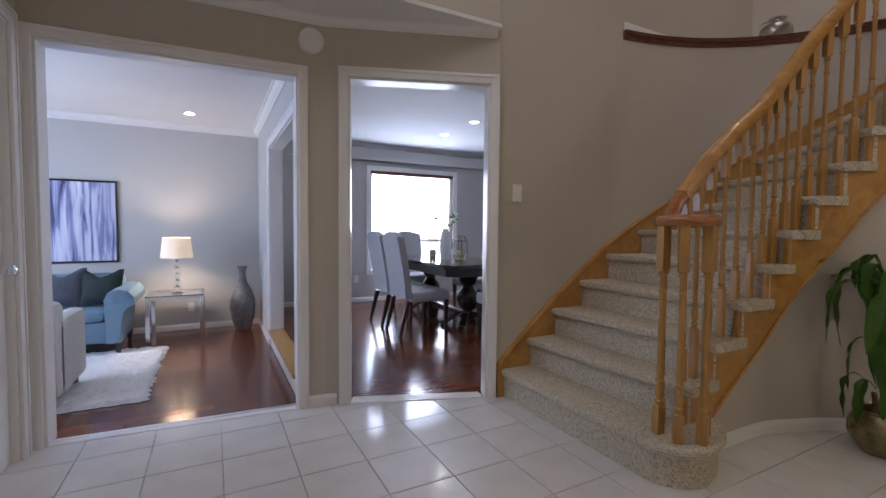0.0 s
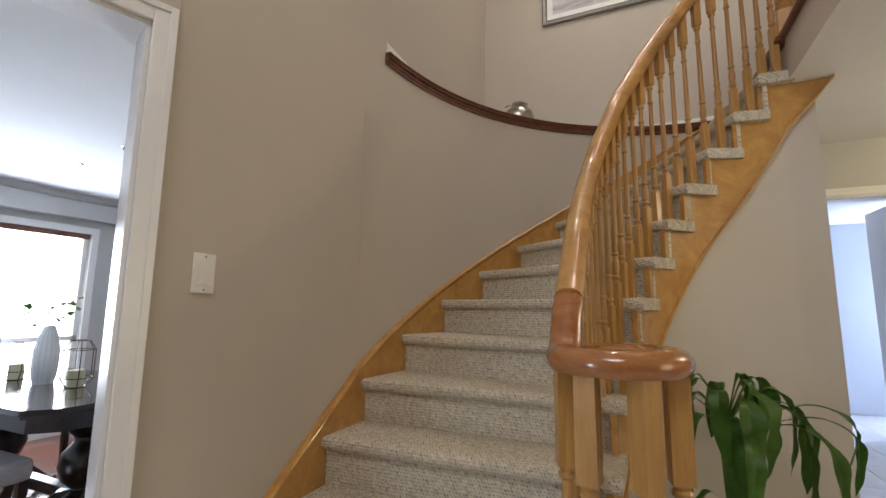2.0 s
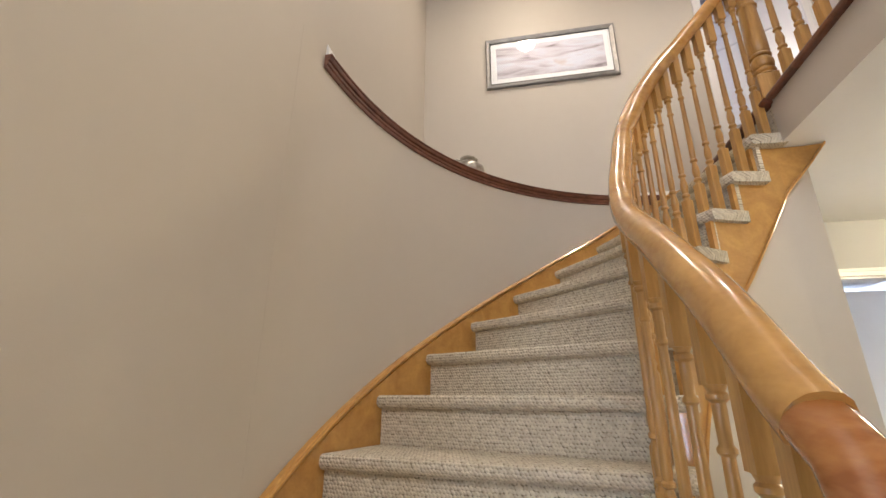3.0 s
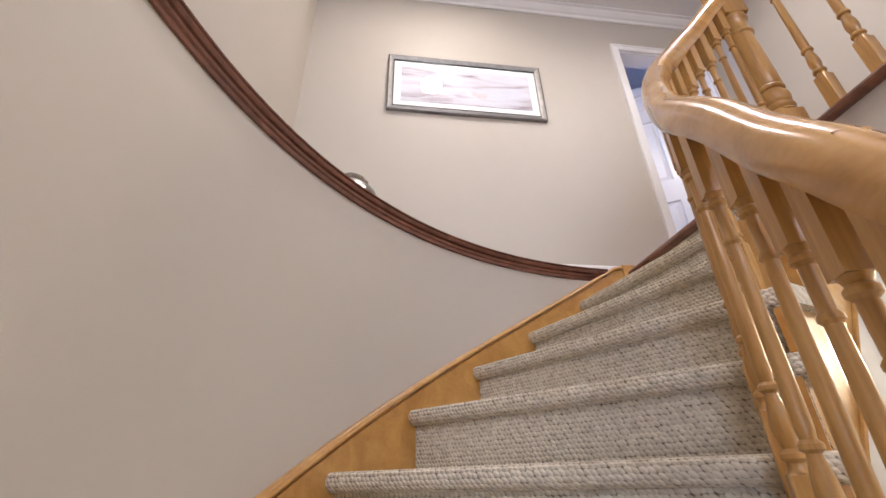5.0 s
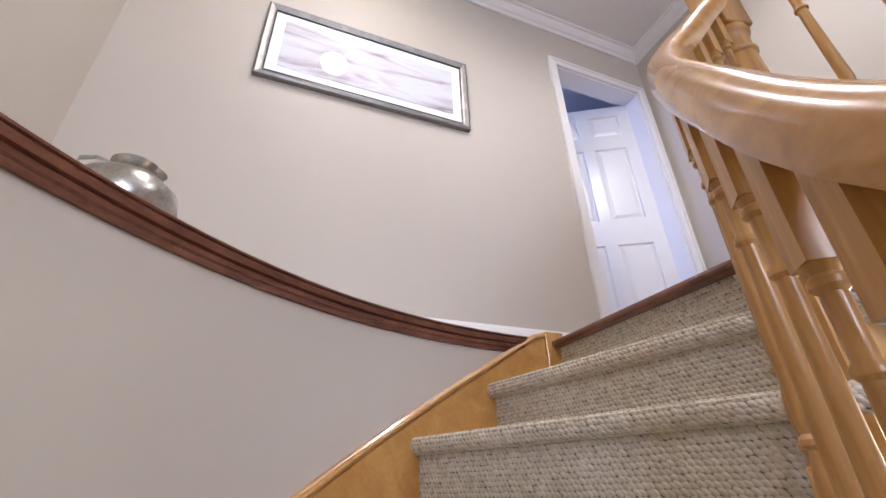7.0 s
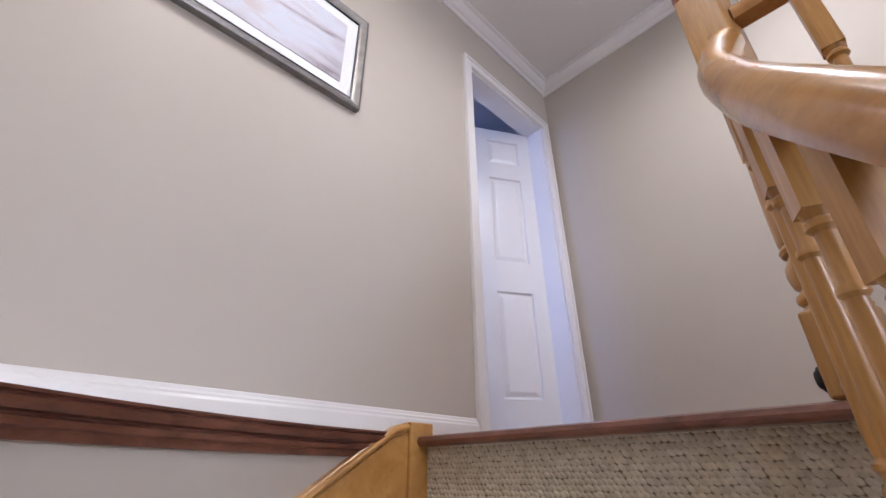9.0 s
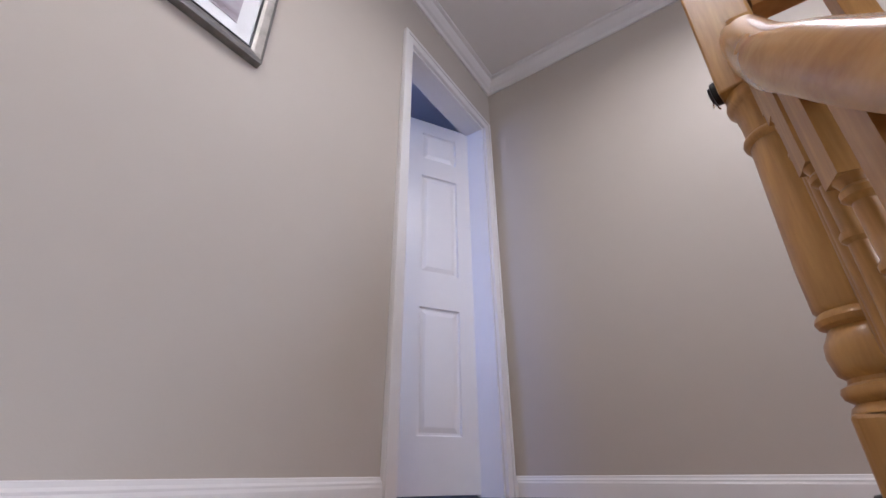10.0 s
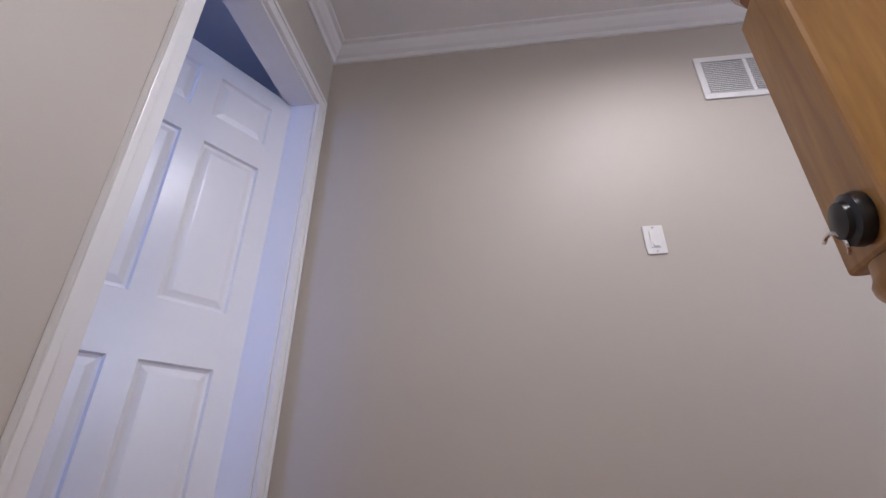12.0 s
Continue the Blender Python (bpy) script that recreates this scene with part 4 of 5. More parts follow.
def dimmer(name, m, label):
    t = thing(name, (0, 0, 0), label, "light switch")
    t.matrix_world = m
    part("plate", boxes((-0.036, 0.036, 0, 0.006, -0.058, 0.058), bev=0.0025), PLASTIC, t)
    part("paddle", boxes((-0.017, 0.017, 0.006, 0.009, -0.034, 0.034), (-0.010, 0.010, 0.009, 0.013, -0.030, -0.018), bev=0.001), PLASTIC, t, "white rocker")
    for z in (-0.048, 0.048):
        s = part("screw", lathe([(0.003, 0), (0.003, 0.0015)], 8), CHROME, t)
        s.matrix_basis = pose(0, 0.006, z, rx=-90)
    return t


dimmer("light_switch", on_wall((1.819, NORTH, 1.396), -90) @ Matrix.Scale(1.06, 4), "white rocker light switch on the beige stair wall")
dimmer("light_switch", on_wall((3.268, HALL_S, 3.981), 90), "white rocker light switch on the beige upper hall wall")
vent = thing("return_air_grille", (0, 0, 0), "white return air grille high on the upper hall wall", "vent")
vent.matrix_world = on_wall((2.725, HALL_S, 4.744), 90)
VW, VH = 0.206, 0.120
part("grille_frame", boxes((-VW, VW, 0, 0.008, -VH, -VH + 0.028), (-VW, VW, 0, 0.008, VH - 0.028, VH), (-VW, -VW + 0.028, 0, 0.008, -VH + 0.028, VH - 0.028), (VW - 0.028, VW, 0, 0.008, -VH + 0.028, VH - 0.028), (-0.008, 0.008, 0, 0.008, -VH + 0.028, VH - 0.028), bev=0.0015), TRIM, vent)
# flat sheet on the wall, its dark colour giving the duct's shade
part("duct_shade_sheet", boxes((-VW + 0.02, VW - 0.02, 0.0005, 0.0015, -VH + 0.02, VH - 0.02)), GREYCUSH, vent, "dark sheet in place of the shaded duct")
sl = None
for k in range(17):
    if sl is None:
        sl = part("slat", boxes((-VW + 0.028, VW - 0.028, 0.002, 0.0065, -0.0022, 0.0022)), PLASTIC, vent)
        ob = sl
    else:
        ob = new("slat", sl.data)
        ob.parent = vent
    ob.matrix_basis = pose(0, 0, -VH + 0.034 + 0.0106 * k)
chime = thing("door_chime", (0, 0, 0), "round off-white door chime on the beige wall above doorways", "alarm")
chime.matrix_world = on_wall((0.515, 3.727, 2.30), -93.5)
cb = part("base", lathe([(0.078, 0), (0.078, 0.018), (0.070, 0.028), (0.03, 0.032), (0, 0.032)], 28), PLASTIC, chime, smooth=True)
cb.matrix_basis = pose(0, 0, 0, rx=-90)
for a in range(0, 360, 60):
    v = part("vent_slot", boxes((-0.012, 0.012, 0.029, 0.032, 0.036, 0.044), bev=0.001), TRIM, chime)
    v.matrix_basis = pose(0, 0, 0, ry=a)


def outlet(name, m, label="white wall outlet low on the wall"):
    t = thing(name, (0, 0, 0), label, "outlet")
    t.matrix_world = m
    part("plate", boxes((-0.035, 0.035, 0, 0.005, -0.057, 0.057), bev=0.002), PLASTIC, t)
    for z in (-0.02, 0.02):
        part("socket", boxes((-0.015, 0.015, 0.005, 0.007, z - 0.013, z + 0.013), (-0.007, -0.004, 0.007, 0.0075, z - 0.005, z + 0.005), (0.004, 0.007, 0.007, 0.0075, z - 0.005, z + 0.005)), PLASTIC, t)


outlet("wall_outlet", on_wall((1.93, 7.52, 0.36), -90), "white outlet low on the dining room wall")
outlet("wall_outlet", on_wall((-0.30, 7.47, 0.10), -90), "white outlet low on the wall behind the lamp table")
outlet("wall_outlet", on_wall((3.018, HALL_S, UP + 0.36), 90), "white outlet low on the upper hall wall")


def picture(name, m, w, h, border, frame_m, art, label, matw=0.0, glass=False):
    t = thing(name, (0, 0, 0), label, "picture")
    t.matrix_world = m
    x, z = w / 2, h / 2
    bm = bmesh.new()
    sec = [(0, 0.0), (0, 0.026), (border * 0.25, 0.030), (border * 0.75, 0.022), (border, 0.016), (border, 0.0)]
    rings = []
    for ins, y in sec:
        rings.append([bm.verts.new(c) for c in ((-x + ins, y, -z + ins), (x - ins, y, -z + ins), (x - ins, y, z - ins), (-x + ins, y, z - ins))])
    for a, b in zip(rings, rings[1:] + rings[:1]):
        for i in range(4):
            j = (i + 1) % 4
            bm.faces.new((a[i], a[j], b[j], b[i]))
    part("frame", bm, frame_m, t)
    if matw:
        q = border
        part("inner_lip", boxes((-x + q, x - q, 0.0105, 0.0185, -z + q, -z + q + 0.005), (-x + q, x - q, 0.0105, 0.0185, z - q - 0.005, z - q), (-x + q, -x + q + 0.005, 0.0105, 0.0185, -z + q + 0.005, z - q - 0.005), (x - q - 0.005, x - q, 0.0105, 0.0185, -z + q + 0.005, z - q - 0.005)), BLACK, t, "thin dark inner lip")
        part("mat", boxes((-x + border - 0.003, x - border + 0.003, 0.001, 0.010, -z + border - 0.003, z - border + 0.003)), MAT_BOARD, t, "white mat board")
    e = border + matw
    part("print", boxes((-x + e, x - e, 0.002, 0.0125, -z + e, z - e)), art, t)
    if glass:
        g = part("glazing", boxes((-x + border + 0.0055, x - border - 0.0055, 0.0135, 0.0150, -z + border + 0.0055, z - border - 0.0055)), GLASS, t, "clear picture glass")
        g.visible_shadow = False
    return t


picture("framed_landscape", on_wall((EAST, 2.237, 4.121), 180), 1.095, 0.520, 0.038, FRAME_M, painting_mat("misty_landscape", "land"), "wide silver-framed print of a misty landscape on the stairwell wall", 0.055, True)
picture("framed_birches", on_wall((-1.63, 7.47, 1.20), -90), 1.15, 0.98, 0.022, BLACK, painting_mat("blue_birches", "birch"), "large black-framed canvas of birch trunks in blue above the sofa")

# pewter pitcher on the ledge
JX, JY = 4.13, 2.90
jug = thing("pewter_pitcher", (JX, JY, UP + 0.002), "squat hammered pewter pitcher with a looped handle on the ledge", "pitcher")
part("body", lathe([(0.05, 0), (0.085, 0.01), (0.12, 0.05), (0.132, 0.10), (0.122, 0.15), (0.085, 0.185), (0.055, 0.20), (0.050, 0.215), (0.062, 0.235), (0.058, 0.237), (0.044, 0.215), (0.046, 0.20), (0.02, 0.10), (0, 0.10)], 36), PEWTER, jug, smooth=True)
part("handle", sweep([(-0.05, 0, 0.222), (-0.09, 0, 0.232), (-0.125, 0, 0.215), (-0.13, 0, 0.18), (-0.112, 0, 0.155)], oval(0.016, 0.012, 8), tilt=False), PEWTER, jug, smooth=True)
sp_out = part("spout", lathe([(0.030, -0.012), (0.034, 0.0), (0.030, 0.004)], 14), PEWTER, jug, smooth=True)
sp_out.matrix_basis = pose(0.045, 0, 0.236, ry=12)
jug.matrix_world = pose(JX, JY, UP + 0.002, rz=-77) @ Matrix.Scale(0.90, 4)


# ---- potted corn plant ----
PX, PY = 3.03, 1.79
plant = thing("potted_corn_plant", (PX, PY, 0), "potted corn plant with drooping glossy leaves in a bronze bowl", "plant")
part("pot", lathe([(0.070, 0), (0.085, 0.004), (0.124, 0.045), (0.148, 0.095), (0.151, 0.130), (0.140, 0.175), (0.124, 0.205), (0.116, 0.218), (0.123, 0.228), (0.117, 0.233), (0.107, 0.222), (0.118, 0.185), (0, 0.185)], 40), POT, plant, "round carved bronze-glazed bowl", smooth=True)
for k in range(26):
    a, z = k * 2.399, 0.055 + 0.12 * ((k * 7) % 13) / 12
    r = float(np.interp(z, [0.045, 0.095, 0.130, 0.175], [0.124, 0.148, 0.151, 0.140]))
    tilt_up = 0.045 * math.sin(k * 1.7)
    pts = [((r + 0.0015) * math.cos(a + q * 0.13), (r + 0.0015) * math.sin(a + q * 0.13), z + tilt_up * q * 0.5) for q in (-1, -0.5, 0, 0.5, 1)]
    pts = [(x * float(np.interp(zz, [0.045, 0.095, 0.130, 0.175], [0.124, 0.148, 0.151, 0.140])) / r, y * float(np.interp(zz, [0.045, 0.095, 0.130, 0.175], [0.124, 0.148, 0.151, 0.140])) / r, zz) for x, y, zz in pts]
    part("carved_leaf", sweep(pts, oval(0.006, 0.012, 6), sizes=[0.2, 0.8, 1.0, 0.8, 0.2]), POT, plant, smooth=True)
part("soil", lathe([(0.112, 0.180), (0.113, 0.192), (0.05, 0.200), (0, 0.203)], 20), SOIL, plant, "dark potting soil")
random.seed(4)


def cane(a, b, r, name="cane"):
    pts, sz = [], []
    for i in range(13):
        u = i / 12
        p = Vector(a).lerp(Vector(b), u) + Vector((math.sin(u * 5) * 0.006, math.cos(u * 4) * 0.006, 0))
        pts.append(p)
        sz.append(1 + 0.10 * (i % 2) - 0.2 * u)
    bm = bmesh.new()
    rings = []
    for p, k in zip(pts, sz):
        rings.append([bm.verts.new((p.x + r * k * math.cos(t), p.y + r * k * math.sin(t), p.z)) for t in (2 * math.pi * j / 10 for j in range(10))])
    for q, w in zip(rings, rings[1:]):
        for j in range(10):
            bm.faces.new((q[j], q[(j + 1) % 10], w[(j + 1) % 10], w[j]))
    bm.faces.new(rings[0][::-1]), bm.faces.new(rings[-1])
    return part(name, bm, BARK, plant, "ringed brown cane", smooth=True)


cane((0.01, 0.0, 0.185), (0.0, 0.01, 0.845), 0.019)
cane((-0.06, 0.02, 0.19), (-0.08, 0.03, 0.33), 0.013)


def leaf_blade(az, reach, rise, fall, broad, z0, twist=0.0, bx=0.0, by=0.01):
    """A strap leaf: a narrow channelled foot that climbs, an arch, and a broad blade that hangs down to a point, with wavy edges."""
    z0 += 0.07 if z0 > 0.6 else 0.02
    bm = bmesh.new()
    n, rows = 26, []
    c, s = math.cos(radians(az)), math.sin(radians(az))
    ph, bend, curl = random.uniform(0, 6), random.uniform(-0.30, 0.30), random.uniform(0.0, 0.16)
    for i in range(n + 1):
        u = i / n
        x = reach * math.sin(min(1, u / 0.62) * math.pi / 2) * (1 - curl * max(0.0, (u - 0.62) / 0.38) ** 1.5)
        v = max(0.0, (u - 0.22) / 0.78)
        z = z0 + rise * math.sin(min(1, u / 0.36) * math.pi / 2) - fall * (v * v * (1.9 - 0.9 * v))
        k = max(0.0, min(1.0, (u - 0.14) / 0.34))
        w = broad * (0.16 + 0.84 * k * k * (3 - 2 * k)) * (1 if u < 0.66 else max(0.02, 1 - ((u - 0.66) / 0.34) ** 2.0))
        tw = twist * u * u + 0.16 * math.sin(ph + u * 7)
        k = Vector((-s, c, 0)) * math.cos(tw) + Vector((c, s, 0.3)) * math.sin(tw)
        up = (Vector((c, s, 0)) * min(1, u * 1.5) + Vector((0, 0, 1)) * max(0, 1 - u * 1.5)).normalized() * (0.20 * w)
        side = bend * reach * u * u
        ctr = Vector((bx + x * c - side * s, by + x * s + side * c, z))
        wav = (Vector((c, s, 0.5))) * (0.09 * w * math.sin(ph + u * 24))
        rows.append([bm.verts.new(ctr - k * w / 2 + up * 0.6 + wav), bm.verts.new(ctr - k * w / 4 + up * 0.45), bm.verts.new(ctr), bm.verts.new(ctr + k * w / 4 + up * 0.45), bm.verts.new(ctr + k * w / 2 + up * 0.6 - wav)])
    for a, b in zip(rows, rows[1:]):
        for j in range(4):
            bm.faces.new((a[j], a[j + 1], b[j + 1], b[j]))
    bmesh.ops.solidify(bm, geom=bm.faces[:], thickness=0.0008)
    return part("leaf", bm, LEAF, plant, smooth=True)


# way round, reach, rise, fall, width, height of the root, twist
LEAVES = [
    (96, 0.34, 0.17, 0.28, 0.034, 0.77, 0.4), (78, 0.31, 0.10, 0.22, 0.040, 0.75, -0.4), (120, 0.21, 0.13, 0.42, 0.080, 0.76, 0.5), (74, 0.24, 0.13, 0.36, 0.075, 0.77, -0.5),
    (142, 0.25, 0.09, 0.36, 0.065, 0.75, 0.6), (176, 0.12, 0.08, 0.52, 0.095, 0.75, 0.2), (202, 0.17, 0.13, 0.34, 0.090, 0.77, -0.3), (160, 0.15, 0.15, 0.28, 0.075, 0.78, 0.5),
    (234, 0.16, 0.15, 0.30, 0.090, 0.77, 0.4), (256, 0.25, 0.12, 0.40, 0.085, 0.76, -0.5), (272, 0.21, 0.16, 0.32, 0.085, 0.78, 0.6), (288, 0.29, 0.13, 0.36, 0.080, 0.75, -0.4),
    (263, 0.39, 0.14, 0.26, 0.048, 0.75, 0.5), (278, 0.43, 0.09, 0.28, 0.048, 0.74, -0.3), (248, 0.33, 0.08, 0.42, 0.070, 0.74, 0.7), (0, 0.20, 0.16, 0.26, 0.070, 0.77, 0.4),
    (30, 0.25, 0.12, 0.30, 0.065, 0.76, -0.4), (330, 0.26, 0.12, 0.30, 0.065, 0.76, 0.5), (305, 0.19, 0.19, 0.26, 0.070, 0.78, -0.4), (58, 0.15, 0.19, 0.26, 0.065, 0.78, 0.3),
    (222, 0.11, 0.18, 0.16, 0.065, 0.79, -0.5), (104, 0.13, 0.17, 0.18, 0.065, 0.79, 0.5), (312, 0.11, 0.19, 0.16, 0.055, 0.79, 0.4), (190, 0.27, 0.05, 0.30, 0.060, 0.73, -0.6),
    (112, 0.14, 0.08, 0.30, 0.052, 0.50, 0.4), (188, 0.12, 0.06, 0.30, 0.064, 0.50, -0.3), (252, 0.14, 0.06, 0.20, 0.044, 0.48, 0.5), (272, 0.11, 0.09, 0.18, 0.040, 0.47, -0.5), (160, 0.10, 0.10, 0.22, 0.050, 0.47, 0.5),
    (98, 0.12, 0.06, 0.26, 0.058, 0.33, 0.4, -0.06, 0.03), (165, 0.09, 0.05, 0.24, 0.052, 0.33, -0.4, -0.06, 0.03), (225, 0.08, 0.07, 0.20, 0.046, 0.32, 0.5, -0.06, 0.03),
]
for row in LEAVES:
    leaf_blade(*row)


# ---- dining room furniture ----
def chair_at(m, first=[]):
    if first:
        return copy_thing(first[0], m)
    t = thing("dining_chair", (0, 0, 0), "light grey upholstered dining chair with arched back and dark legs", "chair", "chairs round the dining table")
    bm = bmesh.new()
    rows = []
    for i in range(15):
        u = i / 14
        z = 0.40 + 0.66 * u
        lean = -0.10 * u ** 1.4
        hw = 0.235
        rows.append((z, lean, hw))
    pts = []
    arch = lambda x: 0.055 * math.cos(x / 0.235 * math.pi / 2) ** 1.2 if abs(x) < 0.235 else 0
    nx = 12
    for face, y in ((0, 0.0), (1, -0.075)):
        grid = []
        for z, lean, hw in rows:
            grid.append([bm.verts.new((-hw + 2 * hw * j / nx, -0.19 + y + lean, z + (arch(-hw + 2 * hw * j / nx) if z > 1.05 else 0))) for j in range(nx + 1)])
        for a, b in zip(grid, grid[1:]):
            for j in range(nx):
                bm.faces.new((a[j], a[j + 1], b[j + 1], b[j]))
        pts.append(grid)
    f, b = pts
    for i in range(14):
        bm.faces.new((f[i][0], f[i + 1][0], b[i + 1][0], b[i][0]))
        bm.faces.new((f[i][nx], b[i][nx], b[i + 1][nx], f[i + 1][nx]))
    for j in range(nx):
        bm.faces.new((f[14][j], f[14][j + 1], b[14][j + 1], b[14][j]))
        bm.faces.new((f[0][j], b[0][j], b[0][j + 1], f[0][j + 1]))
    es = [e for e in bm.edges if len(e.link_faces) == 2 and e.calc_face_angle(0) > 0.9]
    bmesh.ops.bevel(bm, geom=es, offset=0.014, segments=2, affect="EDGES")
    part("backrest", bm, FABRIC, t, "light grey fabric back", smooth=True)
    bm = bmesh.new()
    vs = box(bm, -0.24, 0.24, -0.20, 0.27, 0.36, 0.475, bev=0.03, segs=3)
    for v in bm.verts:
        if v.co.z > 0.44:
            v.co.z += 0.025 * (1 - (v.co.x / 0.24) ** 2) * (1 - ((v.co.y - 0.035) / 0.235) ** 2)
    part("seat", bm, FABRIC, t, "light grey padded seat", smooth=True)
    for x, y, lean in ((-0.205, 0.235, 0.0), (0.205, 0.235, 0.0), (-0.205, -0.225, -0.09), (0.205, -0.225, -0.09)):
        bm = bmesh.new()
        lo = [bm.verts.new((x + a * 0.014, y + lean + c * 0.014, 0)) for a, c in ((-1, -1), (1, -1), (1, 1), (-1, 1))]
        hi = [bm.verts.new((x + a * 0.022, y + c * 0.022, 0.37)) for a, c in ((-1, -1), (1, -1), (1, 1), (-1, 1))]
        bm.faces.new(lo[::-1]), bm.faces.new(hi)
        for i in range(4):
            bm.faces.new((lo[i], lo[(i + 1) % 4], hi[(i + 1) % 4], hi[i]))
        part("leg", bm, ESPRESSO, t, "tapered espresso leg")
    t.matrix_world = m
    first.append(t)
    return t


TX, TY0, TY1 = 2.62, 4.86, 6.75
chair_at(pose(2.02, 5.37, 0, rz=-90))
chair_at(pose(2.02, 5.93, 0, rz=-90))
chair_at(pose(3.24, 5.45, 0, rz=90))
chair_at(pose(3.24, 6.10, 0, rz=90))
chair_at(pose(2.66, 6.95, 0, rz=180))
chair_at(pose(2.70, 4.60, 0, rz=4))

table = thing("dining_table", (0, 0, 0), "dark espresso dining table with carved edge and two turned pedestals", "table")
tw = 0.50
cl = 0.12
top_poly = [(TX - tw + cl, TY0), (TX + tw - cl, TY0), (TX + tw, TY0 + cl), (TX + tw, TY1 - cl), (TX + tw - cl, TY1), (TX - tw + cl, TY1), (TX - tw, TY1 - cl), (TX - tw, TY0 + cl)]


def scaled(poly, d):
    c = Vector(((TY0 + TY1) / 2 * 0 + TX, (TY0 + TY1) / 2))
    return [(x - d * (1 if x > c.x else -1), y - d * (1 if y > c.y else -1)) for x, y in poly]


part("tabletop", prism(top_poly, 0.735, 0.765), ESPRESSO_TOP, table, "polished espresso tabletop")
part("table_edge", prism(scaled(top_poly, 0.012), 0.715, 0.7345), ESPRESSO, table, "carved rope edge")
part("apron", prism(scaled(top_poly, 0.06), 0.63, 0.7145), ESPRESSO, table, "espresso apron")
for y in (5.30, 6.30):
    part("pedestal", lathe([(0.10, 0.10), (0.12, 0.12), (0.07, 0.17), (0.06, 0.19), (0.11, 0.24), (0.135, 0.32), (0.12, 0.40), (0.07, 0.46), (0.065, 0.49), (0.10, 0.53), (0.11, 0.58), (0.14, 0.62), (0.14, 0.629)], 22, (TX, y, 0)), ESPRESSO, table, "turned espresso pedestal", smooth=True)
    for a in (45, 135, 225, 315):
        c, s = math.cos(radians(a)), math.sin(radians(a))
        ob = part("foot", sweep([(TX + c * r, y + s * r, z) for r, z in ((0.03, 0.16), (0.12, 0.15), (0.20, 0.09), (0.27, 0.035), (0.32, 0.03))], [(-0.035, -0.03), (0.035, -0.03), (0.035, 0.03), (-0.035, 0.03)]), ESPRESSO, table, "carved scroll foot")
part("stretcher", boxes((TX - 0.04, TX + 0.04, 5.30, 6.30, 0.10, 0.17), bev=0.01), ESPRESSO, table, "espresso stretcher beam")
ZT = 0.765


def lantern(x, y, h, w, rz):
    t = thing("geometric_lantern", (x, y, ZT), "faceted brass wire lantern with cream candle on the dining table", "lantern", "lanterns on the dining table", rz)
    def bar(a, b):
        bm = bmesh.new()
        A, B = Vector(a), Vector(b)
        q = (B - A).to_track_quat("Z", "Y").to_matrix().to_4x4()
        bmesh.ops.create_cone(bm, cap_ends=True, segments=6, radius1=0.003, radius2=0.003, depth=(B - A).length, matrix=Matrix.Translation((A + B) / 2) @ q)
        part("wire", bm, BRASS, t)
    ring = lambda r, z, off=0: [(r * math.cos(radians(60 * i + off)), r * math.sin(radians(60 * i + off)), z) for i in range(6)]
    lo, mid, hi, top = ring(w * 0.6, 0.003), ring(w, 0.06), ring(w, h - 0.06), ring(w * 0.6, h)
    for i in range(6):
        j = (i + 1) % 6
        for r in (lo, mid, hi, top):
            bar(r[i], r[j])
        bar(lo[i], mid[i]), bar(mid[i], hi[i]), bar(hi[i], top[i])
    c = part("candle", lathe([(0.034, 0.004), (0.035, 0.01), (0.035, 0.085), (0.028, 0.09), (0, 0.086)], 18), WAX, t, "cream pillar candle", smooth=True)
    c.matrix_basis = pose(0, 0, 0) @ Matrix.Scale(1.25, 4)
    part("wick", lathe([(0.001, 0.086), (0.001, 0.10)], 6), BLACK, c)


lantern(2.62, 5.50, 0.30, 0.095, 10)
lantern(2.60, 6.20, 0.26, 0.085, 25)
vs_ = thing("ribbed_vase", (2.60, 5.84, ZT), "tall white ribbed vase with leafy stems on the dining table", "vase")
bm = bmesh.new()
prof = [(0.054, 0), (0.064, 0.05), (0.070, 0.12), (0.068, 0.22), (0.054, 0.31), (0.034, 0.37), (0.028, 0.39), (0.022, 0.39), (0.02, 0.25), (0, 0.2)]
rings = []
for r, z in prof:
    rings.append([bm.verts.new(((r * (1 + 0.06 * (i % 2))) * math.cos(2 * math.pi * i / 32), (r * (1 + 0.06 * (i % 2))) * math.sin(2 * math.pi * i / 32), z)) for i in range(32)])
for a, b in zip(rings, rings[1:]):
    for i in range(32):
        bm.faces.new((a[i], a[(i + 1) % 32], b[(i + 1) % 32], b[i]))
bm.faces.new(rings[0][::-1]), bm.faces.new(rings[-1])
part("body", bm, CERAMIC, vs_, smooth=True)
random.seed(9)
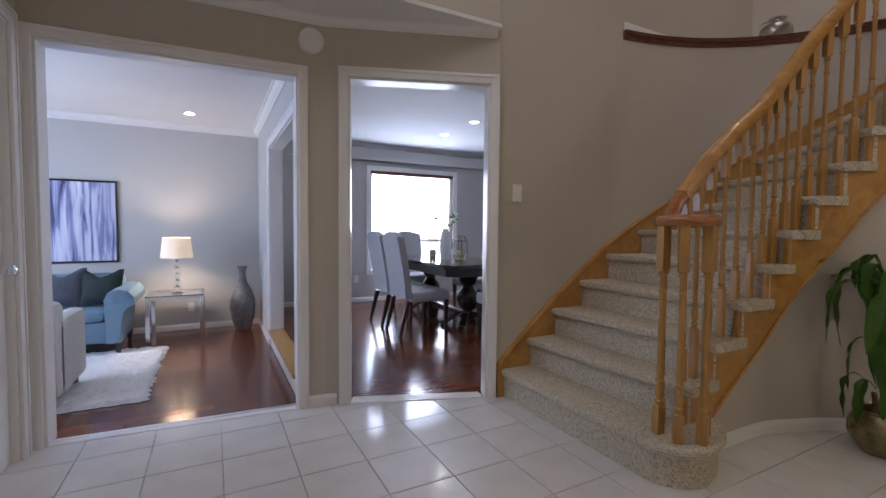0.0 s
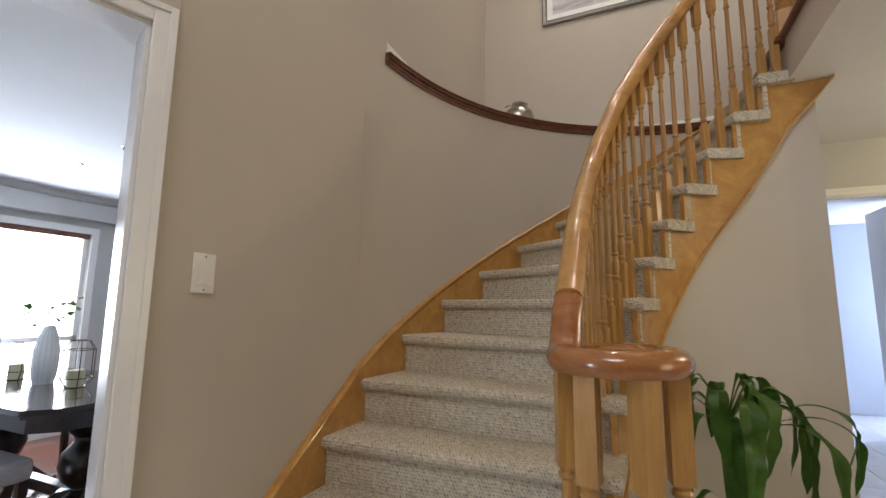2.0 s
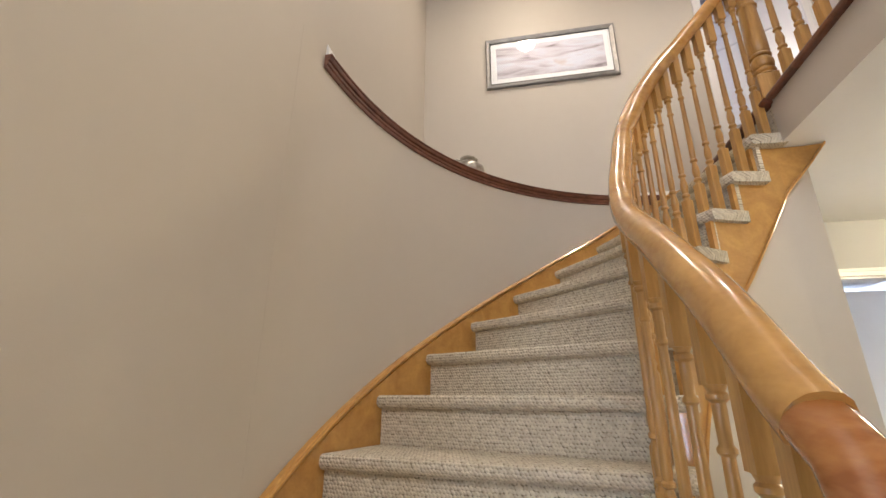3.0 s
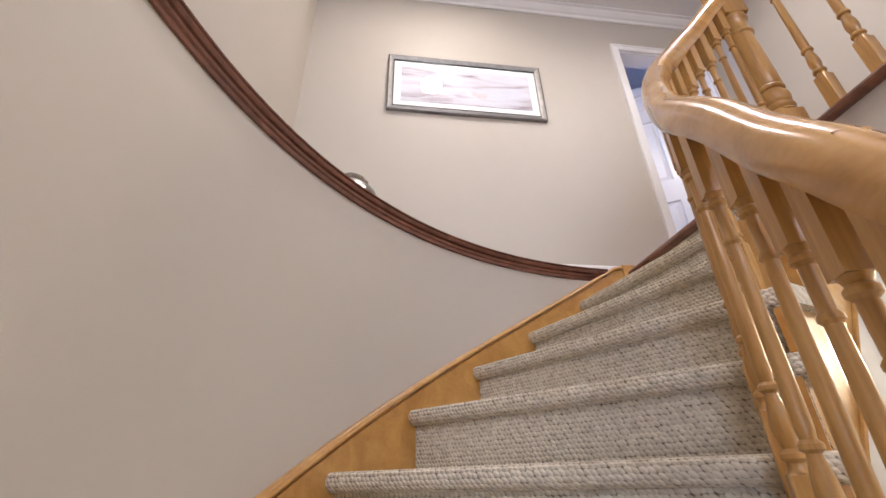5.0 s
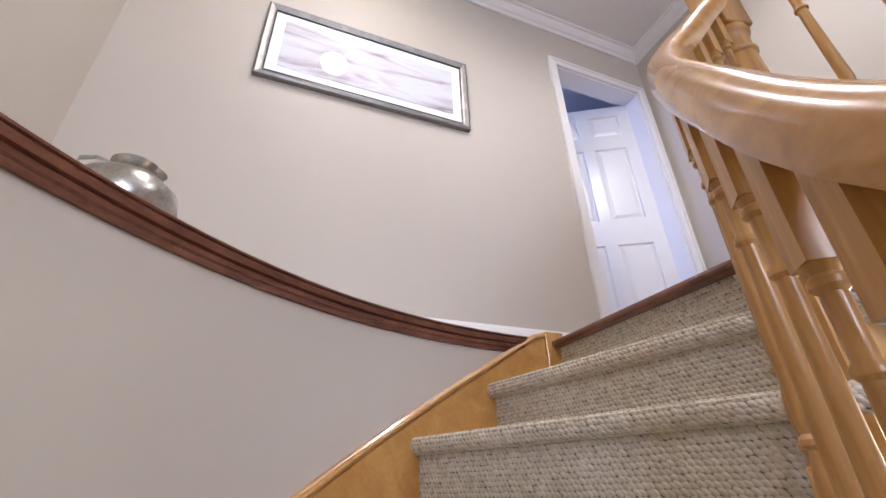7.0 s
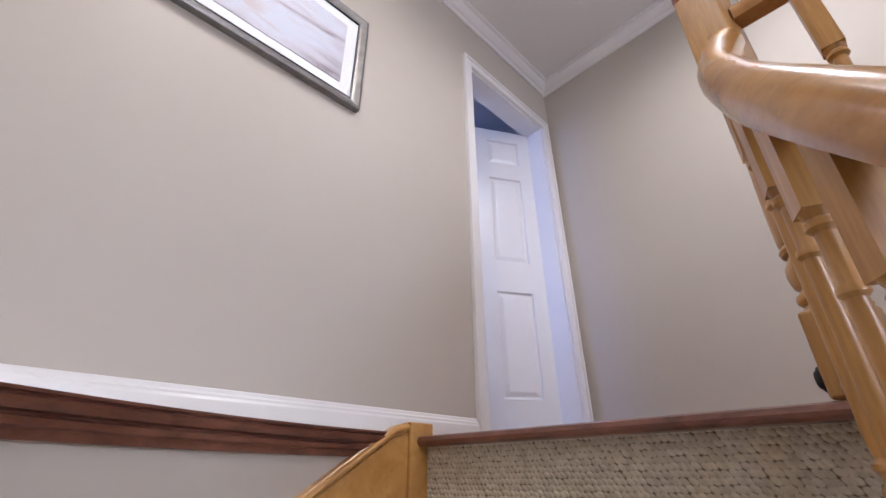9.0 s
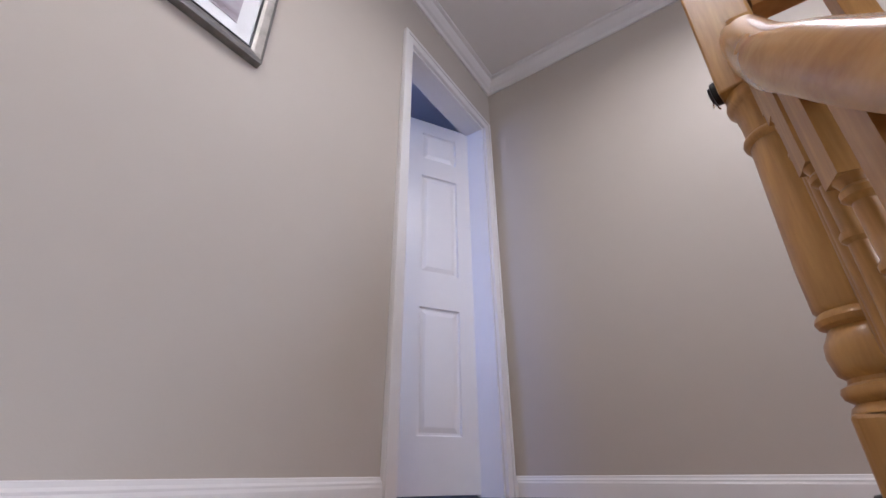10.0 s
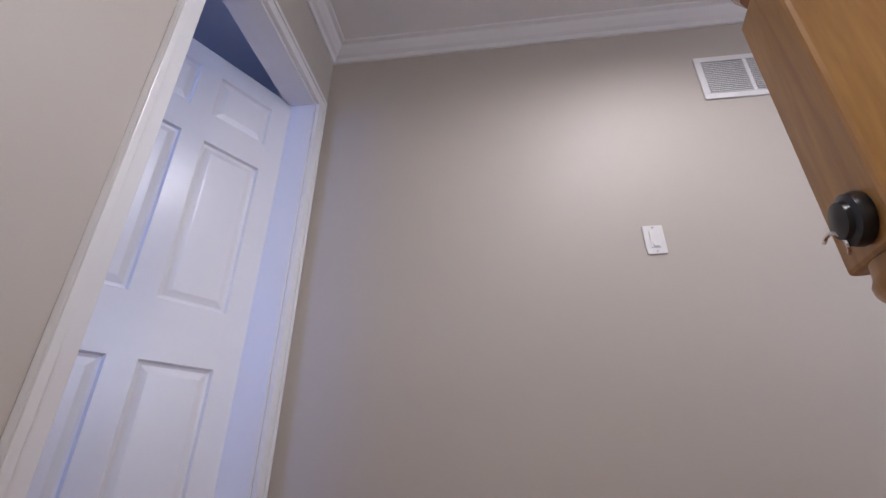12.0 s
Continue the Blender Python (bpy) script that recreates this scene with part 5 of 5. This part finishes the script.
for k in range(7):
    a, l = random.uniform(0, 6.28), random.uniform(0.10, 0.17)
    e = Vector((math.cos(a) * l * 0.7, math.sin(a) * l * 0.7, 0.40 + l * 0.9))
    st = part("stem", sweep([(0, 0, 0.36), tuple(e * 0.5 + Vector((0, 0, 0.21))), tuple(e)], oval(0.003, 0.003, 5)), BARK, vs_)
    for q in range(9):
        bm = bmesh.new()
        c = e * (0.86 if q > 5 else 1.0) + Vector((random.uniform(-0.05, 0.05), random.uniform(-0.05, 0.05), random.uniform(-0.05, 0.04)))
        ax = Vector((random.uniform(-1, 1), random.uniform(-1, 1), random.uniform(-0.4, 0.6))).normalized() * 0.034
        sd = ax.cross(Vector((0, 0, 1))).normalized() * 0.018
        v = [bm.verts.new(c - ax), bm.verts.new(c + sd), bm.verts.new(c + ax), bm.verts.new(c - sd)]
        bm.faces.new(v)
        part("leaf", bm, LEAF, st)

# dining window
win = thing("window_1", (0, 0, 0), "large dining room window with a white frame and a rolled dark blind", "window")
tagged(win, kind="structure")
y = 7.52
part("window_casing", boxes((WX0 - 0.07, WX0, y - 0.016, y, WZ0 - 0.05, WZ1 + 0.07), (WX1, WX1 + 0.07, y - 0.016, y, WZ0 - 0.05, WZ1 + 0.07), (WX0, WX1, y - 0.016, y, WZ1, WZ1 + 0.07), (WX0, WX1, y - 0.016, y, WZ0 - 0.05, WZ0), bev=0.003), TRIM, win)
part("window_sill", boxes((WX0 - 0.02, WX1 + 0.02, y - 0.04, y + 0.10, WZ0, WZ0 + 0.02), bev=0.004), TRIM, win)
part("window_frame", boxes((WX0, WX0 + 0.04, y + 0.05, y + 0.10, WZ0 + 0.02, WZ1), (WX1 - 0.04, WX1, y + 0.05, y + 0.10, WZ0 + 0.02, WZ1), (WX0, WX1, y + 0.05, y + 0.10, WZ1 - 0.04, WZ1), (WX0, WX1, y + 0.05, y + 0.10, 0.93, 0.98)), TRIM, win)
part("pane", boxes((WX0 + 0.04, WX1 - 0.04, y + 0.07, y + 0.075, WZ0 + 0.02, WZ1 - 0.04)), GLASS, win).visible_shadow = False
part("rolled_blind", boxes((WX0 + 0.005, WX1 - 0.005, y + 0.004, y + 0.045, WZ1 - 0.055, WZ1 - 0.001), bev=0.01), MAHOG, win, "dark rolled blind")
back = part("backdrop", boxes((-6, 12, 11.0, 11.05, -1, 6)), GLOW_SKY, kind="structure")

sb = thing("black_stone_planter", (0, 0, 0), "stepped black stone display box on the dining room floor", "planter")
part("lower_tier", boxes((1.05, 1.58, 6.95, 7.45, 0, 0.36), bev=0.012), STONEBOX, sb)
part("upper_tier", boxes((1.05, 1.42, 7.0, 7.42, 0.3605, 0.62), bev=0.012), STONEBOX, sb)


def downlight(x, y, z):
    t = thing("recessed_downlight", (x, y, z), "small round recessed ceiling light, lit", "ceiling light", "recessed ceiling lights")
    part("trim_ring", lathe([(0.045, -0.002), (0.066, -0.006), (0.072, 0.0), (0.045, 0.002)], 24), CHROME, t, smooth=True)
    part("lens", lathe([(0.044, -0.0035), (0.0, -0.0035)], 20), LAMP_GLOW, t, "glowing lens")


for x, y in ((2.82, 5.52), (2.84, 6.33), (1.42, 6.35)):
    downlight(x, y, LOW_CEIL)
downlight(-0.26, 6.82, LOW_CEIL)


# ---- living room furniture ----
G = SUNK
lt = thing("glass_lamp_table", (-0.43, 7.02, G), "square chrome and glass side table against the wall", "side table")
w = 0.29
part("glass_top", boxes((-w, w, -w, w, 0.538, 0.55), bev=0.002), GLASS, lt, "clear glass top")
part("top_rim", boxes((-w, w, -w, -w + 0.03, 0.505, 0.537), (-w, w, w - 0.03, w, 0.505, 0.537), (-w, -w + 0.03, -w + 0.03, w - 0.03, 0.505, 0.537), (w - 0.03, w, -w + 0.03, w - 0.03, 0.505, 0.537)), CHROME, lt)
for a, b in ((-1, -1), (1, -1), (1, 1), (-1, 1)):
    part("leg", boxes((a * w - (0.045 if a > 0 else 0), a * w + (0.045 if a < 0 else 0), b * w - (0.045 if b > 0 else 0), b * w + (0.045 if b < 0 else 0), 0, 0.505), bev=0.002), CHROME, lt, "polished chrome leg")
lamp = thing("table_lamp", (-0.42, 6.98, G + 0.55), "lit table lamp with crystal blocks and a cream drum shade", "lamp")
part("base_plate", boxes((-0.06, 0.06, -0.06, 0.06, 0, 0.018), bev=0.003), CHROME, lamp)
for k in range(5):
    z = 0.02 + 0.075 * k
    part("crystal_block", boxes((-0.036, 0.036, -0.036, 0.036, z, z + 0.055), bev=0.008), GLASS, lamp, "clear crystal block")
    part("spacer", lathe([(0.015, z + 0.055), (0.015, z + 0.075)], 12), CHROME, lamp)
bm = bmesh.new()
rings = [[bm.verts.new((r * math.cos(2 * math.pi * i / 32), r * math.sin(2 * math.pi * i / 32), z)) for i in range(32)] for r, z in ((0.17, 0.42), (0.145, 0.66))]
for i in range(32):
    bm.faces.new((rings[0][i], rings[0][(i + 1) % 32], rings[1][(i + 1) % 32], rings[1][i]))
part("shade", bm, LAMPSHADE, lamp, "cream linen drum shade", smooth=True)
fv = thing("floor_vase", (0.30, 7.17, G), "tall grey stoneware floor vase with a narrow neck", "vase")
part("body", lathe([(0.09, 0), (0.10, 0.02), (0.135, 0.15), (0.155, 0.30), (0.15, 0.40), (0.11, 0.52), (0.055, 0.62), (0.04, 0.70), (0.042, 0.78), (0.065, 0.83), (0.06, 0.832), (0.035, 0.78), (0, 0.7)], 32), VASE_GREY, fv, smooth=True)


def cushion(name, p, s, material, label, rx=-18, rz=0, parent=None):
    bm = bmesh.new()
    n = 10
    grids = []
    for sg in (1, -1):
        g = []
        for i in range(n + 1):
            r = []
            for j in range(n + 1):
                u, v = i / n * 2 - 1, j / n * 2 - 1
                th = 0.07 * (max(0, 1 - u * u) * max(0, 1 - v * v)) ** 0.45
                k = 1 - 0.07 * (1 - abs(u)) * abs(v) - 0.07 * (1 - abs(v)) * abs(u)
                r.append(bm.verts.new((u * s / 2 * k, sg * th, v * s / 2 * k - 0.10 * max(0.0, 1 - abs(u) * 1.3) * max(0.0, v) ** 3)))
            g.append(r)
        for i in range(n):
            for j in range(n):
                bm.faces.new((g[i][j], g[i + 1][j], g[i + 1][j + 1], g[i][j + 1]))
    bmesh.ops.remove_doubles(bm, verts=bm.verts, dist=0.0005)
    t = thing(name, (0, 0, 0), label, "cushion")
    part("cover", bm, material, t, smooth=True)
    t.matrix_world = pose(*p, rx=rx, rz=rz)
    return t


sofa = thing("rolled_arm_sofa", (0, 0, 0), "powder blue tufted sofa with rolled arms and dark legs", "sofa")
SX1, SX0, SY0, SY1 = -0.80, -2.75, 6.38, 7.28
part("seat_base", boxes((SX0 + 0.10, SX1 - 0.12, SY0 + 0.02, SY1 - 0.08, G + 0.14, G + 0.36), bev=0.02), TEAL, sofa, smooth=True)
part("seat_cushion", boxes((SX0 + 0.22, SX1 - 0.22, SY0, SY1 - 0.25, G + 0.362, G + 0.47), bev=0.045), TEAL, sofa, "plump powder blue seat cushion", smooth=True)
part("backrest", boxes((SX0 + 0.15, SX1 - 0.15, SY1 - 0.26, SY1 - 0.06, G + 0.37, G + 0.80), bev=0.06), TEAL, sofa, "tufted powder blue back", smooth=True)
for x, sg in ((SX1 - 0.14, 1), (SX0 + 0.14, -1)):
    bm = bmesh.new()
    prof = [(-0.07, 0.14), (-0.07, 0.50), (-0.085, 0.58), (-0.05, 0.66), (0.03, 0.69), (0.12, 0.67), (0.175, 0.60), (0.17, 0.53), (0.12, 0.49), (0.07, 0.47), (0.055, 0.40), (0.05, 0.14)]
    for a, b in ((SY0 - 0.02, SY1 - 0.05),):
        lo = [bm.verts.new((x + sg * px, a, G + pz)) for px, pz in prof]
        hi = [bm.verts.new((x + sg * px, b, G + pz)) for px, pz in prof]
        bm.faces.new(lo), bm.faces.new(hi[::-1])
        for i in range(len(prof)):
            j = (i + 1) % len(prof)
            bm.faces.new((lo[i], lo[j], hi[j], hi[i]))
    bmesh.ops.bevel(bm, geom=[e for e in bm.edges if abs(e.verts[0].co.y - e.verts[1].co.y) < 1e-4], offset=0.012, segments=2, affect="EDGES")
    arm = part("arm", bm, TEAL, sofa, "rolled powder blue arm", smooth=True)
    sp_pts = [(x + sg * (0.045 + (0.105 - 0.016 * k) * math.cos(k * 0.8)), SY0 - 0.026, G + 0.58 + (0.085 - 0.013 * k) * math.sin(k * 0.8)) for k in range(7)]
    part("arm_piping", sweep(sp_pts, oval(0.012, 0.012, 6)), TEAL, arm, smooth=True)
for x in (SX0 + 0.14, SX1 - 0.12):
    for y in (SY0 + 0.06, SY1 - 0.14):
        part("leg", lathe([(0.016, 0), (0.02, 0.02), (0.034, 0.13), (0.034, 0.14)], 14, (x, y, G)), ESPRESSO, sofa, "turned dark leg", smooth=True)
cushion("throw_cushion", (-1.12, 6.83, G + 0.67), 0.40, GREENCUSH, "dark green square throw cushion on the blue sofa", rx=-14, rz=-8)
cushion("throw_cushion", (-1.46, 6.85, G + 0.68), 0.42, GREYCUSH, "grey textured throw cushion on the blue sofa", rx=-14, rz=6)

arm_ch = thing("armchair", (0, 0, 0), "cream upholstered armchair with black block legs", "armchair")
AX, AY = -1.36, 5.22
part("seat_base", boxes((AX - 0.36, AX + 0.22, AY - 0.32, AY + 0.34, G + 0.12, G + 0.40), bev=0.03), CREAM, arm_ch, smooth=True)
part("backrest", boxes((AX - 0.36, AX + 0.36, AY - 0.42, AY - 0.24, G + 0.12, G + 0.80), bev=0.05), CREAM, arm_ch, smooth=True)
for x0, x1 in ((AX + 0.22, AX + 0.36), (AX - 0.48, AX - 0.34)):
    part("arm", boxes((x0, x1, AY - 0.38, AY + 0.36, G + 0.10, G + 0.66), bev=0.05), CREAM, arm_ch, "cream rounded arm", smooth=True)
for x in (AX - 0.40, AX + 0.29):
    for y in (AY - 0.34, AY + 0.28):
        part("leg", boxes((x - 0.02, x + 0.02, y - 0.02, y + 0.02, G, G + 0.12), bev=0.003), ESPRESSO, arm_ch, "black block leg")

rug = thing("shag_rug", (0, 0, 0), "white shaggy rug with ragged edges on the dark wood floor", "rug")
random.seed(3)
bm = bmesh.new()
nx, ny = 70, 60
rx0, rx1, ry0, ry1 = -2.6, -0.50, 4.86, 6.58
g = []
for i in range(nx + 1):
    r = []
    for j in range(ny + 1):
        x, y = rx0 + (rx1 - rx0) * i / nx, ry0 + (ry1 - ry0) * j / ny
        edge = min(i, nx - i, j, ny - j)
        jx = random.uniform(-0.012, 0.012) * (2 if edge == 0 else 1)
        z = 0.004 if edge == 0 else 0.028 + random.uniform(-0.011, 0.011)
        r.append(bm.verts.new((x + jx, y + random.uniform(-0.012, 0.012), G + z)))
    g.append(r)
for i in range(nx):
    for j in range(ny):
        bm.faces.new((g[i][j], g[i + 1][j], g[i + 1][j + 1], g[i][j + 1]))
part("shag_mat", bm, RUG, rug, smooth=True)


# ---- floor pieces: tiles and planks ----
def pieces_mesh(name, w, d, h, material, bev):
    bm = boxes((-w / 2, w / 2, -d / 2, d / 2, -h, 0))
    top = [e for e in bm.edges if e.verts[0].co.z > -1e-4 and e.verts[1].co.z > -1e-4]
    bmesh.ops.bevel(bm, geom=top, offset=bev, segments=1, affect="EDGES")
    me = bpy.data.meshes.new(name)
    bm.to_mesh(me)
    bm.free()
    me.materials.append(material)
    return me


PITCH = 0.3175
tile_floor = thing("floor_1", (0, 0, 0), "", "")
tagged(tile_floor, "glossy off-white ceramic tile floor with grey grout", "floor", kind="structure")
full = pieces_mesh("tile", PITCH - 0.005, PITCH - 0.005, 0.006, TILE, 0.0015)
rest = bmesh.new()
count = 0


def foyer_north(x):
    return 3.82 - 0.0625 * (x - WEST) if x < 0.6 else 3.722 - 0.3634 * (x - 0.6)


for i in range(-4, 39):
    for j in range(-17, 12):
        x, y = -0.0115 + PITCH * (i + 0.5), 0.085 + PITCH * (j + 0.5)
        x0, x1, y0, y1 = x - PITCH / 2 + 0.0025, x + PITCH / 2 - 0.0025, y - PITCH / 2 + 0.0025, y + PITCH / 2 - 0.0025
        if x1 < WEST or y1 < -4.9 or x0 > 8.4 or (x > 4.72 and y > 1.7) or y0 > 3.84:
            continue
        if x0 > 1.76 and y > 2.35 and x < 4.7:
            continue
        if x < 4.6 and y1 < SOUTH:
            continue
        near = 0.0 < x < 4.4 and y > -0.6
        north = foyer_north((x0 + x1) / 2)
        if y1 > north + 0.06:
            y1 = north + 0.06
            if y1 - y0 < 0.01:
                continue
            ob = part("tile", boxes((x0, x1, y0, y1, -0.006, 0)), TILE, tile_floor)
            continue
        if near and count < 290:
            ob = new("tile", full)
            ob.parent, ob.location = tile_floor, (x, y, 0)
            count += 1
        else:
            box(rest, x0, x1, y0, y1, -0.006, 0)
part("tile_field", rest, TILE, tile_floor, kind="stuff")


def plank_floor(name, x0, x1, y0, y1, z, lx, label, along_x=True, limit=290, near=None, wide=0.083):
    t = thing(name, (0, 0, 0), "", "")
    tagged(t, label, "floor", kind="structure")
    random.seed(len(name) * 7 + int(z * 10))
    full = pieces_mesh("plank", lx - 0.0012, wide - 0.0012, 0.012, FLOORWOOD, 0.0008)
    rest, n = bmesh.new(), 0
    a0, a1, b0, b1 = (x0, x1, y0, y1) if along_x else (y0, y1, x0, x1)
    b = b0
    while b + wide <= b1 + 0.04:
        a = a0 - random.uniform(0, lx)
        while a < a1:
            c, e = max(a, a0), min(a + lx, a1)
            if e - c > 0.03:
                cx, cy = ((c + e) / 2, b + wide / 2) if along_x else (b + wide / 2, (c + e) / 2)
                if e - c > lx - 1e-4 and n < limit and (near is None or near(cx, cy)):
                    ob = new("plank", full)
                    ob.parent = t
                    ob.matrix_basis = pose(cx, cy, z, rz=0 if along_x else 90)
                    n += 1
                else:
                    q0, q1, r0, r1 = (c + 0.0006, e - 0.0006, b + 0.0006, b + wide - 0.0006)
                    if along_x:
                        box(rest, q0, q1, r0, r1, z - 0.012, z)
                    else:
                        box(rest, r0, r1, q0, q1, z - 0.012, z)
            a += lx
        b += wide
    part("plank_field", rest, FLOORWOOD, t, kind="stuff")


plank_floor("floor_2", 0.66, 5.3, 3.90, 7.52, 0.0, 0.62, "polished dark cherry wood plank floor of the dining room", True, near=lambda x, y: x < 3.4 and y < 7.0)
plank_floor("floor_3", -3.5, 0.52, 3.90, 7.47, SUNK, 0.9, "polished dark cherry wood plank floor of the living room", True, near=lambda x, y: x > -1.6)
plank_floor("floor_4", WEST, EAST, HALL_S, EDGE - 0.03, UP, 0.9, "glossy red-brown wood plank floor of the upper hall", True, limit=60)
bm = bmesh.new()
for p in ([(0.79, 3.76), (1.60, 3.46), (2.70, 3.46), (2.70, 3.90), (0.66, 3.90), (0.66, 3.81)],):
    prism(p, -0.012, 0.0, bm)
part("plank_infill", bm, FLOORWOOD, kind="structure")
